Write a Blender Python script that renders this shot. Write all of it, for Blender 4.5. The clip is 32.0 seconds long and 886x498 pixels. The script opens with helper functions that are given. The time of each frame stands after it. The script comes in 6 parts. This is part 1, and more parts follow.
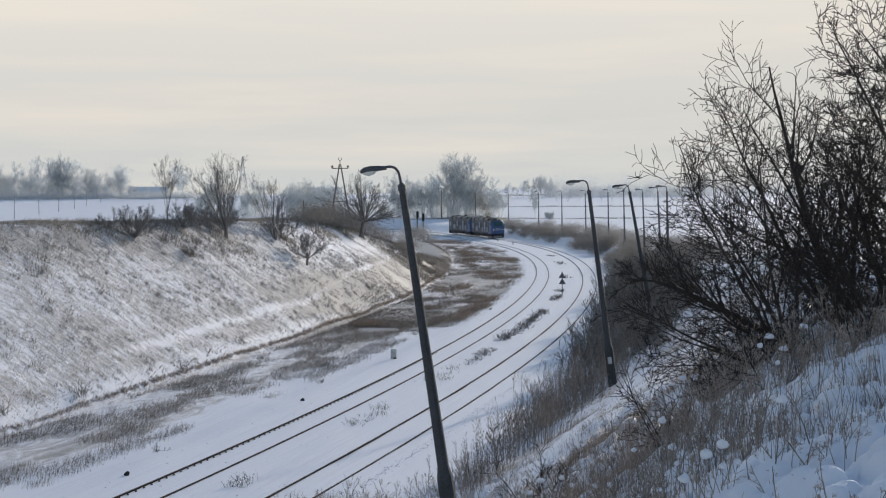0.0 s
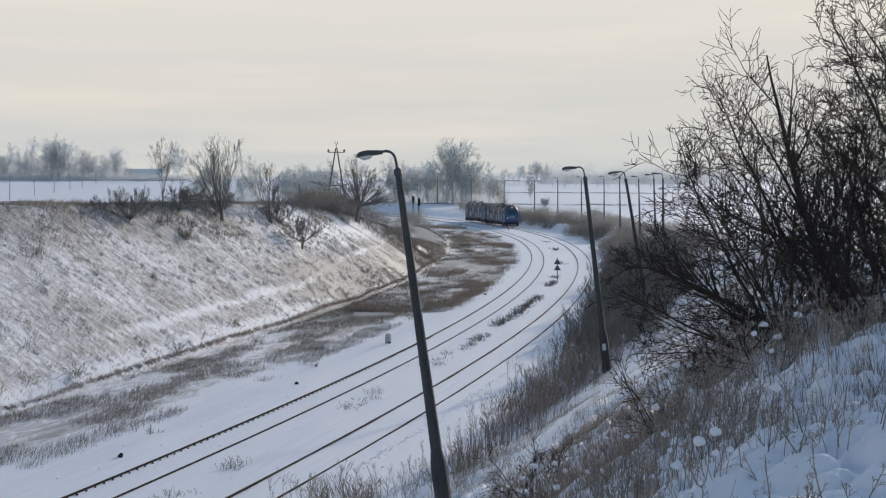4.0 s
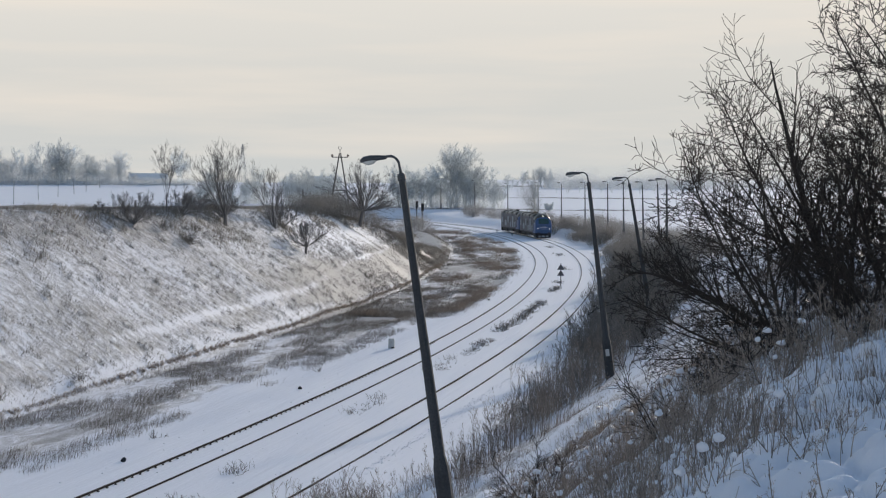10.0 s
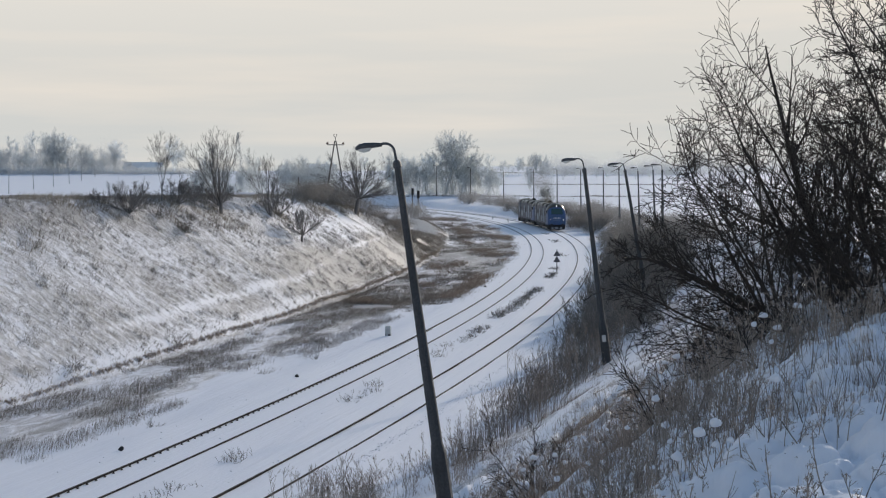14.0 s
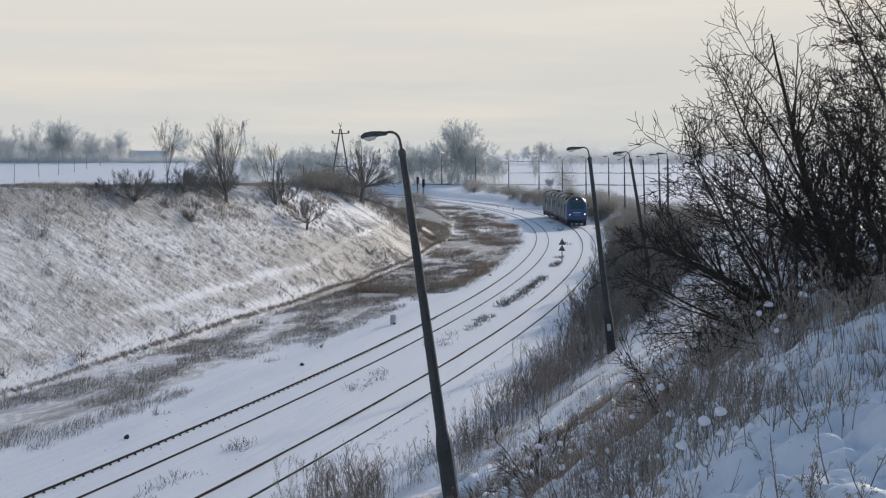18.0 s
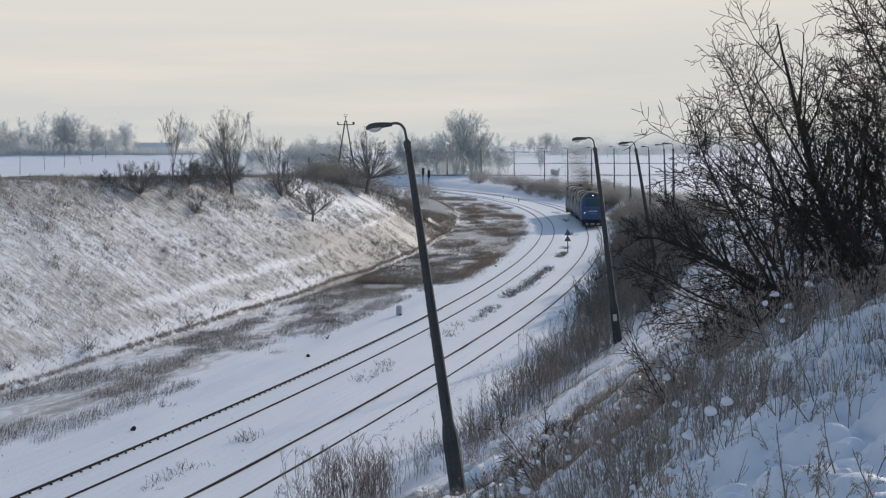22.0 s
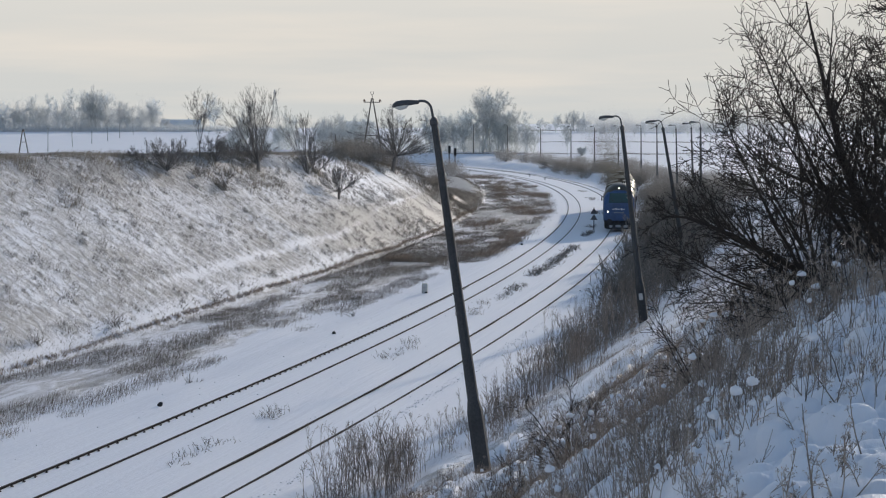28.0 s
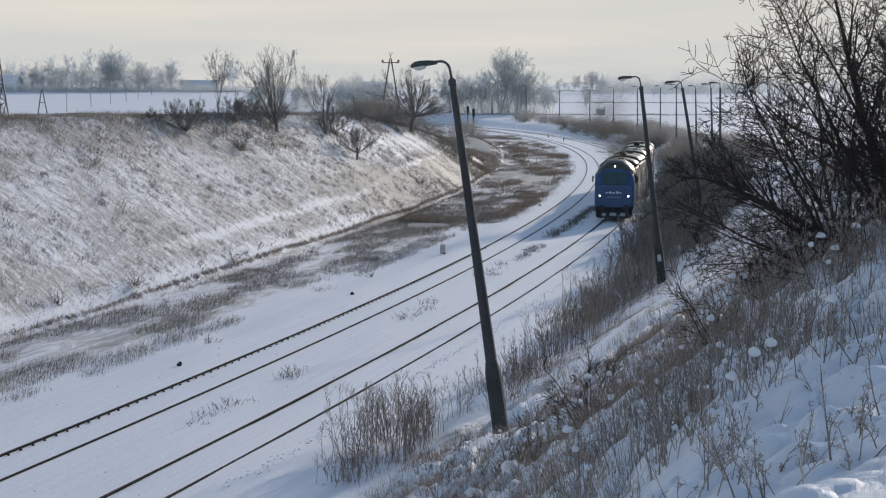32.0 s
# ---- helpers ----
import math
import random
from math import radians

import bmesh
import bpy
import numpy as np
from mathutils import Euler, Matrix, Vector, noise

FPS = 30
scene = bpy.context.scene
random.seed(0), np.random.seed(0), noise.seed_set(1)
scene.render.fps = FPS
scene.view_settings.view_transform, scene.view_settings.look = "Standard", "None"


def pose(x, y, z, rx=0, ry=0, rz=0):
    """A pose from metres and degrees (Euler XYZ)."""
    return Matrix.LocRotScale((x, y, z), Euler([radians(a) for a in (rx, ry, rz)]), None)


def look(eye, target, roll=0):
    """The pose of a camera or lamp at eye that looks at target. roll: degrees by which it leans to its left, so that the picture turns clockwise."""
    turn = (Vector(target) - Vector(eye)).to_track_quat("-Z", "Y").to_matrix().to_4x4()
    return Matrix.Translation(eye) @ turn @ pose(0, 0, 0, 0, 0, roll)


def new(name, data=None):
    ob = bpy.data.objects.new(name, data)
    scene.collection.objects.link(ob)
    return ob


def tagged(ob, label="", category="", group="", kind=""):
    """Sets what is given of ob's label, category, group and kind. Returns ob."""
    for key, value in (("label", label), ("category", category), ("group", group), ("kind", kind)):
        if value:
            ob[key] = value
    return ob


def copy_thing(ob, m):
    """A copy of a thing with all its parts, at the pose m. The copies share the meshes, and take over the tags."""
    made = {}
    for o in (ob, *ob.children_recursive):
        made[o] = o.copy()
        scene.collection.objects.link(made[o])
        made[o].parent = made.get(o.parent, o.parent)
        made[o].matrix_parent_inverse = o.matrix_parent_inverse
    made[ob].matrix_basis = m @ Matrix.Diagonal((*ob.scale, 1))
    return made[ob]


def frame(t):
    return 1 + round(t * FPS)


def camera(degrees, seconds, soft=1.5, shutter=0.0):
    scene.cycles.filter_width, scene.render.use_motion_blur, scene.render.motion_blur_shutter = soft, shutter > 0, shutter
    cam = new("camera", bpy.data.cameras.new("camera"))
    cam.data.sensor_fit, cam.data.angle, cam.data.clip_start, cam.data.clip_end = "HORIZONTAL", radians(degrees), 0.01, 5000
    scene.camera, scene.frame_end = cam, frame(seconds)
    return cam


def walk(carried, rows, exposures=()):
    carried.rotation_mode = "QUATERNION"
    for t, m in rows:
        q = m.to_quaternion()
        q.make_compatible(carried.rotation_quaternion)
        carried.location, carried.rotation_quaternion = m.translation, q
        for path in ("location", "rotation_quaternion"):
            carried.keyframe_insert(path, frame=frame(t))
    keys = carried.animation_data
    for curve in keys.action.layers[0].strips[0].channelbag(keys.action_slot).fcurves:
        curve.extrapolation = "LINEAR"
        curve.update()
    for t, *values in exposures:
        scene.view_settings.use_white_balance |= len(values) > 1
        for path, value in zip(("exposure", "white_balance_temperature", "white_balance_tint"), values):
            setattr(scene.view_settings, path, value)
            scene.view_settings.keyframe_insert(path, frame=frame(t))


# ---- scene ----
cam = camera(33.57, 32.0, soft=1.16)

# seconds, pan to the right, tilt, roll in degrees; the tripod head stands on the cutting's rim
HEAD = [
    (0, 1.954, -2.170, -0.363),
    (0.5, 1.906, -2.190, -0.169),
    (1, 1.829, -2.290, 0.045),
    (1.5, 1.776, -2.554, 0.138),
    (2, 1.803, -2.773, 0.136),
    (2.5, 1.896, -2.925, 0.169),
    (3, 2.052, -2.930, 0.177),
    (3.5, 2.124, -2.849, 0.224),
    (5.5, 2.174, -2.602, 0.158),
    (6, 2.150, -2.572, 0.122),
    (6.5, 2.137, -2.537, 0.139),
    (7, 2.128, -2.527, 0.212),
    (7.5, 2.155, -2.495, 0.175),
    (8, 2.134, -2.453, 0.339),
    (8.5, 2.065, -2.453, 0.329),
    (9, 2.002, -2.410, 0.315),
    (9.5, 1.956, -2.446, 0.380),
    (10, 1.995, -2.553, 0.339),
    (10.5, 2.073, -2.690, 0.329),
    (11, 2.091, -2.800, 0.207),
    (11.5, 2.045, -2.850, 0.112),
    (12, 1.999, -2.865, -0.062),
    (12.5, 2.025, -2.867, -0.156),
    (13, 2.088, -2.895, -0.263),
    (13.5, 2.129, -2.972, -0.225),
    (14, 2.151, -3.058, -0.021),
    (14.5, 2.084, -3.111, 0.097),
    (16.5, 1.956, -3.534, 0.006),
    (17, 1.951, -3.534, 0.009),
    (17.5, 1.949, -3.500, 0.011),
    (18, 1.951, -3.500, 0.007),
    (18.5, 1.960, -3.524, 0.081),
    (19, 1.981, -3.581, 0.062),
    (19.5, 1.982, -3.677, 0.042),
    (20, 1.945, -3.729, -0.032),
    (20.5, 1.875, -3.743, -0.061),
    (21, 1.796, -3.747, -0.196),
    (21.5, 1.743, -3.772, -0.256),
    (22, 1.729, -3.853, -0.207),
    (22.5, 1.724, -3.913, -0.215),
    (23, 1.664, -4.006, -0.162),
    (23.5, 1.593, -4.118, -0.117),
    (24, 1.488, -4.235, -0.105),
    (24.5, 1.426, -4.304, -0.070),
    (25, 1.365, -4.378, -0.100),
    (25.5, 1.301, -4.469, -0.074),
    (27.5, 0.885, -4.643, -0.023),
    (28, 0.716, -4.709, -0.013),
    (28.5, 0.573, -4.774, -0.017),
    (29, 0.449, -4.938, 0.005),
    (29.5, 0.349, -5.043, -0.038),
    (30, 0.303, -5.252, -0.225),
    (30.5, 0.243, -5.501, -0.213),
    (31, 0.193, -5.748, -0.168),
    (31.5, 0.104, -6.003, -0.053),
    (32, 0.000, -6.234, 0.000),
]
EYE = (0.0, 0.0, 10.0)
walk(cam, [(t, pose(*EYE, 90 + tilt, 0, -pan) @ pose(0, 0, 0, 0, 0, roll)) for t, pan, tilt, roll in HEAD],
     exposures=[(0, 0.0), (32, 0.0)])

# ------------------------------------------------------------------ world and sun
SUN_AZ, SUN_EL = 27.0, 15.0          # degrees right of the +y axis, degrees above the horizon
world = bpy.data.worlds.new("winter_sky")
scene.world = world
world.use_nodes = True
wn, wl = world.node_tree.nodes, world.node_tree.links
wn.clear()
w_out = wn.new("ShaderNodeOutputWorld")
w_sky = wn.new("ShaderNodeTexSky")
w_sky.sky_type, w_sky.sun_disc = "NISHITA", False
w_sky.sun_elevation, w_sky.sun_rotation = radians(SUN_EL), radians(SUN_AZ)
w_sky.air_density, w_sky.dust_density, w_sky.ozone_density = 1.3, 0.4, 3.4
w_bg = wn.new("ShaderNodeBackground")
w_bg.inputs["Strength"].default_value = 0.14
wl.new(w_sky.outputs[0], w_bg.inputs["Color"])
w_co = wn.new("ShaderNodeTexCoord")
w_sep = wn.new("ShaderNodeSeparateXYZ")
wl.new(w_co.outputs["Generated"], w_sep.inputs[0])
# pale haze low down, thin streaks of cloud in it
w_ramp = wn.new("ShaderNodeValToRGB")
w_ramp.color_ramp.elements[0].position, w_ramp.color_ramp.elements[0].color = 0.0, (0.60, 0.62, 0.615, 1)
w_ramp.color_ramp.elements[1].position, w_ramp.color_ramp.elements[1].color = 0.14, (0.79, 0.755, 0.695, 1)
mid = w_ramp.color_ramp.elements.new(0.06)
mid.color = (0.675, 0.665, 0.63, 1)
wl.new(w_sep.outputs["Z"], w_ramp.inputs[0])
w_map = wn.new("ShaderNodeMapping")
w_map.inputs["Scale"].default_value = (2.2, 2.2, 26.0)
w_map.inputs["Rotation"].default_value = (0.02, -0.05, 0)
wl.new(w_co.outputs["Generated"], w_map.inputs[0])
w_noise = wn.new("ShaderNodeTexNoise")
w_noise.inputs["Scale"].default_value, w_noise.inputs["Detail"].default_value = 1.6, 5
wl.new(w_map.outputs[0], w_noise.inputs["Vector"])
w_cl = wn.new("ShaderNodeMapRange")
w_cl.inputs["From Min"].default_value, w_cl.inputs["From Max"].default_value = 0.45, 0.75
w_cl.inputs["To Max"].default_value = 0.55
wl.new(w_noise.outputs["Fac"], w_cl.inputs["Value"])
w_cm = wn.new("ShaderNodeMix")
w_cm.data_type = "RGBA"
w_cm.inputs["B"].default_value = (0.90, 0.80, 0.69, 1)
wl.new(w_cl.outputs[0], w_cm.inputs["Factor"])
wl.new(w_ramp.outputs[0], w_cm.inputs["A"])
w_hz = wn.new("ShaderNodeBackground")
wl.new(w_cm.outputs["Result"], w_hz.inputs["Color"])
w_fac = wn.new("ShaderNodeMapRange")
w_fac.inputs["From Min"].default_value, w_fac.inputs["From Max"].default_value = 0.13, 0.34
w_fac.inputs["To Min"].default_value, w_fac.inputs["To Max"].default_value = 1.0, 0.06
wl.new(w_sep.outputs["Z"], w_fac.inputs["Value"])
w_mix = wn.new("ShaderNodeMixShader")
wl.new(w_fac.outputs[0], w_mix.inputs["Fac"])
wl.new(w_bg.outputs[0], w_mix.inputs[1])
wl.new(w_hz.outputs[0], w_mix.inputs[2])
wl.new(w_mix.outputs[0], w_out.inputs["Surface"])

sun = new("sun", bpy.data.lights.new("sun", "SUN"))
sun.data.energy, sun.data.angle, sun.data.color = 3.3, radians(1.2), (1.0, 0.89, 0.76)
_az, _el = radians(SUN_AZ), radians(SUN_EL)
sun.matrix_world = look((math.sin(_az) * math.cos(_el) * 400, math.cos(_az) * math.cos(_el) * 400, math.sin(_el) * 400), (0, 0, 0))

# ------------------------------------------------------------------ materials


def material(name, base, rough=0.7, metal=0.0, vary=0.25, grain=8.0, coarse=0.6, bump=0.25, dist=0.02, rand=0.0,
             second=None, spec=0.4, stretch=(1, 1, 1)):
    """Two scales of noise on colour, one on relief; rand: how much alike pieces differ."""
    m = bpy.data.materials.new(name)
    m.use_nodes = True
    n, l = m.node_tree.nodes, m.node_tree.links
    b = n["Principled BSDF"]
    b.inputs["Roughness"].default_value, b.inputs["Metallic"].default_value = rough, metal
    b.inputs["Specular IOR Level"].default_value = spec
    co = n.new("ShaderNodeTexCoord")
    mp = n.new("ShaderNodeMapping")
    mp.inputs["Scale"].default_value = stretch
    l.new(co.outputs["Object"], mp.inputs[0])
    fine, wide = n.new("ShaderNodeTexNoise"), n.new("ShaderNodeTexNoise")
    fine.inputs["Scale"].default_value, fine.inputs["Detail"].default_value = grain, 6
    wide.inputs["Scale"].default_value, wide.inputs["Detail"].default_value = coarse, 3
    for t in (fine, wide):
        l.new(mp.outputs[0], t.inputs["Vector"])
    mul = n.new("ShaderNodeMath")
    mul.operation = "MULTIPLY"
    l.new(fine.outputs["Fac"], mul.inputs[0])
    l.new(wide.outputs["Fac"], mul.inputs[1])
    rng = n.new("ShaderNodeMapRange")
    rng.inputs["From Min"].default_value, rng.inputs["From Max"].default_value = 0.12, 0.40
    l.new(mul.outputs[0], rng.inputs["Value"])
    mix = n.new("ShaderNodeMix")
    mix.data_type = "RGBA"
    dark = [c * (1 - vary) for c in base]
    lite = second or [min(1, c * (1 + vary)) for c in base]
    mix.inputs["A"].default_value, mix.inputs["B"].default_value = (*dark, 1), (*lite, 1)
    l.new(rng.outputs[0], mix.inputs["Factor"])
    out = mix.outputs["Result"]
    if rand:
        info, hs = n.new("ShaderNodeObjectInfo"), n.new("ShaderNodeHueSaturation")
        mr = n.new("ShaderNodeMapRange")
        mr.inputs["To Min"].default_value, mr.inputs["To Max"].default_value = 1 - rand, 1 + rand
        l.new(info.outputs["Random"], mr.inputs["Value"])
        l.new(mr.outputs[0], hs.inputs["Value"])
        l.new(out, hs.inputs["Color"])
        out = hs.outputs["Color"]
    l.new(out, b.inputs["Base Color"])
    if bump:
        bp = n.new("ShaderNodeBump")
        bp.inputs["Strength"].default_value, bp.inputs["Distance"].default_value = bump, dist
        l.new(fine.outputs["Fac"], bp.inputs["Height"])
        l.new(bp.outputs[0], b.inputs["Normal"])
    return m


def island(m, amount):
    """Blades and twigs of one mesh differ from each other."""
    n, l = m.node_tree.nodes, m.node_tree.links
    b = n["Principled BSDF"]
    old = b.inputs["Base Color"].links[0].from_socket
    g, mr, hs = n.new("ShaderNodeNewGeometry"), n.new("ShaderNodeMapRange"), n.new("ShaderNodeHueSaturation")
    mr.inputs["To Min"].default_value, mr.inputs["To Max"].default_value = 1 - amount, 1 + amount
    l.new(g.outputs["Random Per Island"], mr.inputs["Value"])
    l.new(mr.outputs[0], hs.inputs["Value"])
    l.new(old, hs.inputs["Color"])
    l.new(hs.outputs["Color"], b.inputs["Base Color"])
    return m


SNOW = material("snow", (0.84, 0.855, 0.90), 0.8, vary=0.04, grain=14, coarse=0.7, bump=0.35, dist=0.03, spec=0.12)
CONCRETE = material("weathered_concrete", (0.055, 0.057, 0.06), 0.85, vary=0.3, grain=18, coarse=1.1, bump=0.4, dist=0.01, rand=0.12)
# Farther posts: the same concrete lightened, haze put into its colour.
CONCRETE_HAZED = material("hazed_concrete", (0.13, 0.132, 0.135), 0.85, vary=0.3, grain=18, coarse=1.1, bump=0.4, dist=0.01, rand=0.12)
CONCRETE_PALE = material("pale_concrete", (0.52, 0.52, 0.51), 0.85, vary=0.2, grain=30, coarse=3, bump=0.4, dist=0.01)
STEEL_GREY = material("painted_grey_steel", (0.07, 0.074, 0.08), 0.55, 0.1, grain=12, coarse=2, bump=0.1)
STEEL_DARK = material("dark_steel", (0.045, 0.045, 0.05), 0.5, 0.5, grain=20, coarse=2, bump=0.1)
RUST = material("rusty_rail_steel", (0.046, 0.040, 0.038), 0.97, 0.0, vary=0.35, grain=25, coarse=1.5, bump=0.3, dist=0.004, spec=0.05)
RAIL_TOP = material("worn_rail_head", (0.065, 0.062, 0.062), 0.9, 0.0, vary=0.2, grain=30, coarse=0.8, bump=0.05, spec=0.1)
BARK = island(material("dark_bark", (0.045, 0.037, 0.032), 0.9, vary=0.35, grain=20, coarse=2, bump=0.5, dist=0.01), 0.35)
BARK_GREY = island(material("grey_bark", (0.20, 0.19, 0.185), 0.9, vary=0.3, grain=10, coarse=1, bump=0.4, dist=0.02), 0.35)
BARK_BROWN = island(material("brown_brush_bark", (0.36, 0.305, 0.26), 0.9, vary=0.35, grain=10, coarse=1, bump=0.3), 0.5)
BARK_DUN = island(material("grey_brown_bark", (0.27, 0.25, 0.228), 0.9, vary=0.3, grain=10, coarse=1, bump=0.3), 0.35)
# Greyer and paler than the nearer bark: haze held in the base colour.
BARK_HAZE_GREY = island(material("haze_grey_bark", (0.38, 0.365, 0.35), 0.9, vary=0.25, grain=8, coarse=0.8, bump=0.3), 0.25)


def sheer(m, amount):
    """Lets light through dry blades and twigs; far twigs pale towards haze with it."""
    n, l = m.node_tree.nodes, m.node_tree.links
    b, out = n["Principled BSDF"], n["Material Output"]
    tr, mx = n.new("ShaderNodeBsdfTranslucent"), n.new("ShaderNodeMixShader")
    l.new(b.inputs["Base Color"].links[0].from_socket, tr.inputs["Color"])
    mx.inputs[0].default_value = amount
    l.new(b.outputs[0], mx.inputs[1])
    l.new(tr.outputs[0], mx.inputs[2])
    l.new(mx.outputs[0], out.inputs["Surface"])
    return m


# Pale base colours of these three put distance haze into the bark itself.
BARK_HAZE_MID = island(material("hazed_grey_bark", (0.80, 0.815, 0.815), 0.9, vary=0.15, grain=3, coarse=0.2, bump=0.2, rand=0.12), 0.15)
BARK_HAZE_FAR = island(material("hazed_pale_bark", (0.82, 0.835, 0.84), 0.9, vary=0.15, grain=3, coarse=0.2, bump=0.2, rand=0.12), 0.15)
UNDERGROWTH_HAZE = island(material("hazed_undergrowth", (0.78, 0.80, 0.80), 0.9, vary=0.15, grain=2, coarse=0.2, bump=0.2, rand=0.1), 0.15)
STRAW = sheer(island(material("dry_grass", (0.36, 0.345, 0.33), 0.9, vary=0.3, grain=3, coarse=0.3, bump=0.0), 0.4), 0.15)
STRAW_TAN = sheer(island(material("tan_bank_grass", (0.30, 0.272, 0.235), 0.9, vary=0.3, grain=3, coarse=0.4, bump=0.0), 0.4), 0.25)
STRAW_BROWN = sheer(island(material("brown_weed_stems", (0.235, 0.195, 0.165), 0.9, vary=0.3, grain=3, coarse=0.4, bump=0.0), 0.5), 0.3)
STRAW_DARK = sheer(island(material("dead_weeds", (0.20, 0.178, 0.156), 0.9, vary=0.3, grain=3, coarse=0.4, bump=0.0), 0.45), 0.25)
sheer(BARK_HAZE_FAR, 0.55)
sheer(BARK_HAZE_MID, 0.58)
sheer(UNDERGROWTH_HAZE, 0.6)
sheer(BARK_HAZE_GREY, 0.35)
sheer(BARK_DUN, 0.3)
sheer(BARK_BROWN, 0.25)


def ground_material():
    """Snow, thinned to litter and dry turf where the stored cover says so; streaks run down the banks."""
    m = bpy.data.materials.new("snow_cover")
    m.use_nodes = True
    n, l = m.node_tree.nodes, m.node_tree.links
    b = n["Principled BSDF"]
    b.inputs["Roughness"].default_value, b.inputs["Specular IOR Level"].default_value = 0.6, 0.25
    at = n.new("ShaderNodeAttribute")
    at.attribute_name = "along_across"
    cov = n.new("ShaderNodeAttribute")
    cov.attribute_name = "turf"
    mp = n.new("ShaderNodeMapping")
    mp.inputs["Scale"].default_value = (1.15, 0.75, 1.0)
    mp.inputs["Rotation"].default_value = (0, 0, 0.6)
    l.new(at.outputs["Vector"], mp.inputs[0])
    a, c = n.new("ShaderNodeTexNoise"), n.new("ShaderNodeTexNoise")
    a.inputs["Scale"].default_value, a.inputs["Detail"].default_value, a.inputs["Roughness"].default_value = 1.9, 9, 0.74
    a.inputs["Distortion"].default_value = 0.7
    c.inputs["Scale"].default_value, c.inputs["Detail"].default_value = 0.16, 5
    l.new(mp.outputs[0], a.inputs["Vector"])
    l.new(at.outputs["Vector"], c.inputs["Vector"])
    add = n.new("ShaderNodeMath")
    add.operation = "MULTIPLY_ADD"
    add.inputs[1].default_value = 0.38
    l.new(c.outputs["Fac"], add.inputs[0])
    l.new(a.outputs["Fac"], add.inputs[2])
    thr = n.new("ShaderNodeMath")
    thr.operation = "ADD"
    l.new(add.outputs[0], thr.inputs[0])
    l.new(cov.outputs["Fac"], thr.inputs[1])
    mr = n.new("ShaderNodeMapRange")
    mr.inputs["From Min"].default_value, mr.inputs["From Max"].default_value = 1.0, 1.24
    l.new(thr.outputs[0], mr.inputs["Value"])
    turf = n.new("ShaderNodeMix")
    turf.data_type = "RGBA"
    turf.inputs["A"].default_value, turf.inputs["B"].default_value = (0.25, 0.243, 0.241, 1), (0.42, 0.412, 0.412, 1)
    l.new(a.outputs["Fac"], turf.inputs["Factor"])
    snow = n.new("ShaderNodeMix")
    snow.data_type = "RGBA"
    snow.inputs["A"].default_value, snow.inputs["B"].default_value = (0.80, 0.812, 0.87, 1), (0.875, 0.877, 0.915, 1)
    l.new(c.outputs["Fac"], snow.inputs["Factor"])
    mix = n.new("ShaderNodeMix")
    mix.data_type = "RGBA"
    l.new(mr.outputs[0], mix.inputs["Factor"])
    l.new(snow.outputs["Result"], mix.inputs["A"])
    l.new(turf.outputs["Result"], mix.inputs["B"])
    l.new(mix.outputs["Result"], b.inputs["Base Color"])
    co = n.new("ShaderNodeTexCoord")
    f = n.new("ShaderNodeTexNoise")
    f.inputs["Scale"].default_value, f.inputs["Detail"].default_value = 6.0, 9
    l.new(co.outputs["Object"], f.inputs["Vector"])
    bp = n.new("ShaderNodeBump")
    bp.inputs["Strength"].default_value, bp.inputs["Distance"].default_value = 0.3, 0.05
    l.new(f.outputs["Fac"], bp.inputs["Height"])
    g = n.new("ShaderNodeTexNoise")
    g.inputs["Scale"].default_value, g.inputs["Detail"].default_value, g.inputs["Roughness"].default_value = 1.3, 7, 0.62
    mg = n.new("ShaderNodeMapping")
    mg.inputs["Scale"].default_value = (0.45, 1.5, 1.0)
    l.new(at.outputs["Vector"], mg.inputs[0])
    l.new(mg.outputs[0], g.inputs["Vector"])
    bp0 = n.new("ShaderNodeBump")
    bp0.inputs["Strength"].default_value, bp0.inputs["Distance"].default_value = 0.42, 0.16
    l.new(g.outputs["Fac"], bp0.inputs["Height"])
    l.new(bp0.outputs[0], bp.inputs["Normal"])
    bp2 = n.new("ShaderNodeBump")
    bp2.inputs["Strength"].default_value, bp2.inputs["Distance"].default_value = 0.6, 0.25
    l.new(mr.outputs[0], bp2.inputs["Height"])
    l.new(bp.outputs[0], bp2.inputs["Normal"])
    l.new(bp2.outputs[0], b.inputs["Normal"])
    return m


GROUND = ground_material()

# ------------------------------------------------------------------ line of the railway
S_ARR = np.arange(-90.0, 560.0, 1.0)
_k = 0.00138 + (0.002035 - 0.00138) / (1 + np.exp(-(S_ARR - 206.3) / 33.07))
_k[S_ARR < 0] = 0
_k[S_ARR > 440] = 0.0005
PHI = 0.3244 - np.cumsum(_k)
CX, CY = np.cumsum(np.sin(PHI)), np.cumsum(np.cos(PHI))
_z = int(np.argmin(abs(S_ARR)))
CX, CY = CX - CX[_z] - 14.33, CY - CY[_z] + 30.95


def line(s):
    return np.interp(s, S_ARR, CX), np.interp(s, S_ARR, CY), np.interp(s, S_ARR, PHI)


def spot(s, o):
    """The place o metres to the right of the first track's middle, s metres along it."""
    x, y, p = line(s)
    return x + o * np.cos(p), y - o * np.sin(p)


def chart(x, y):
    """The inverse of spot()."""
    s = np.clip(np.asarray(y, float) - 31.0, -85, 440)
    for _ in range(14):
        cx, cy, p = line(s)
        s = np.clip(s + 0.8 * ((x - cx) * np.sin(p) + (y - cy) * np.cos(p)), -88, 548)
    cx, cy, p = line(s)
    return s, (x - cx) * np.cos(p) - (y - cy) * np.sin(p)


TRAIL_O = 14.7                      # the trodden trail along the near bank


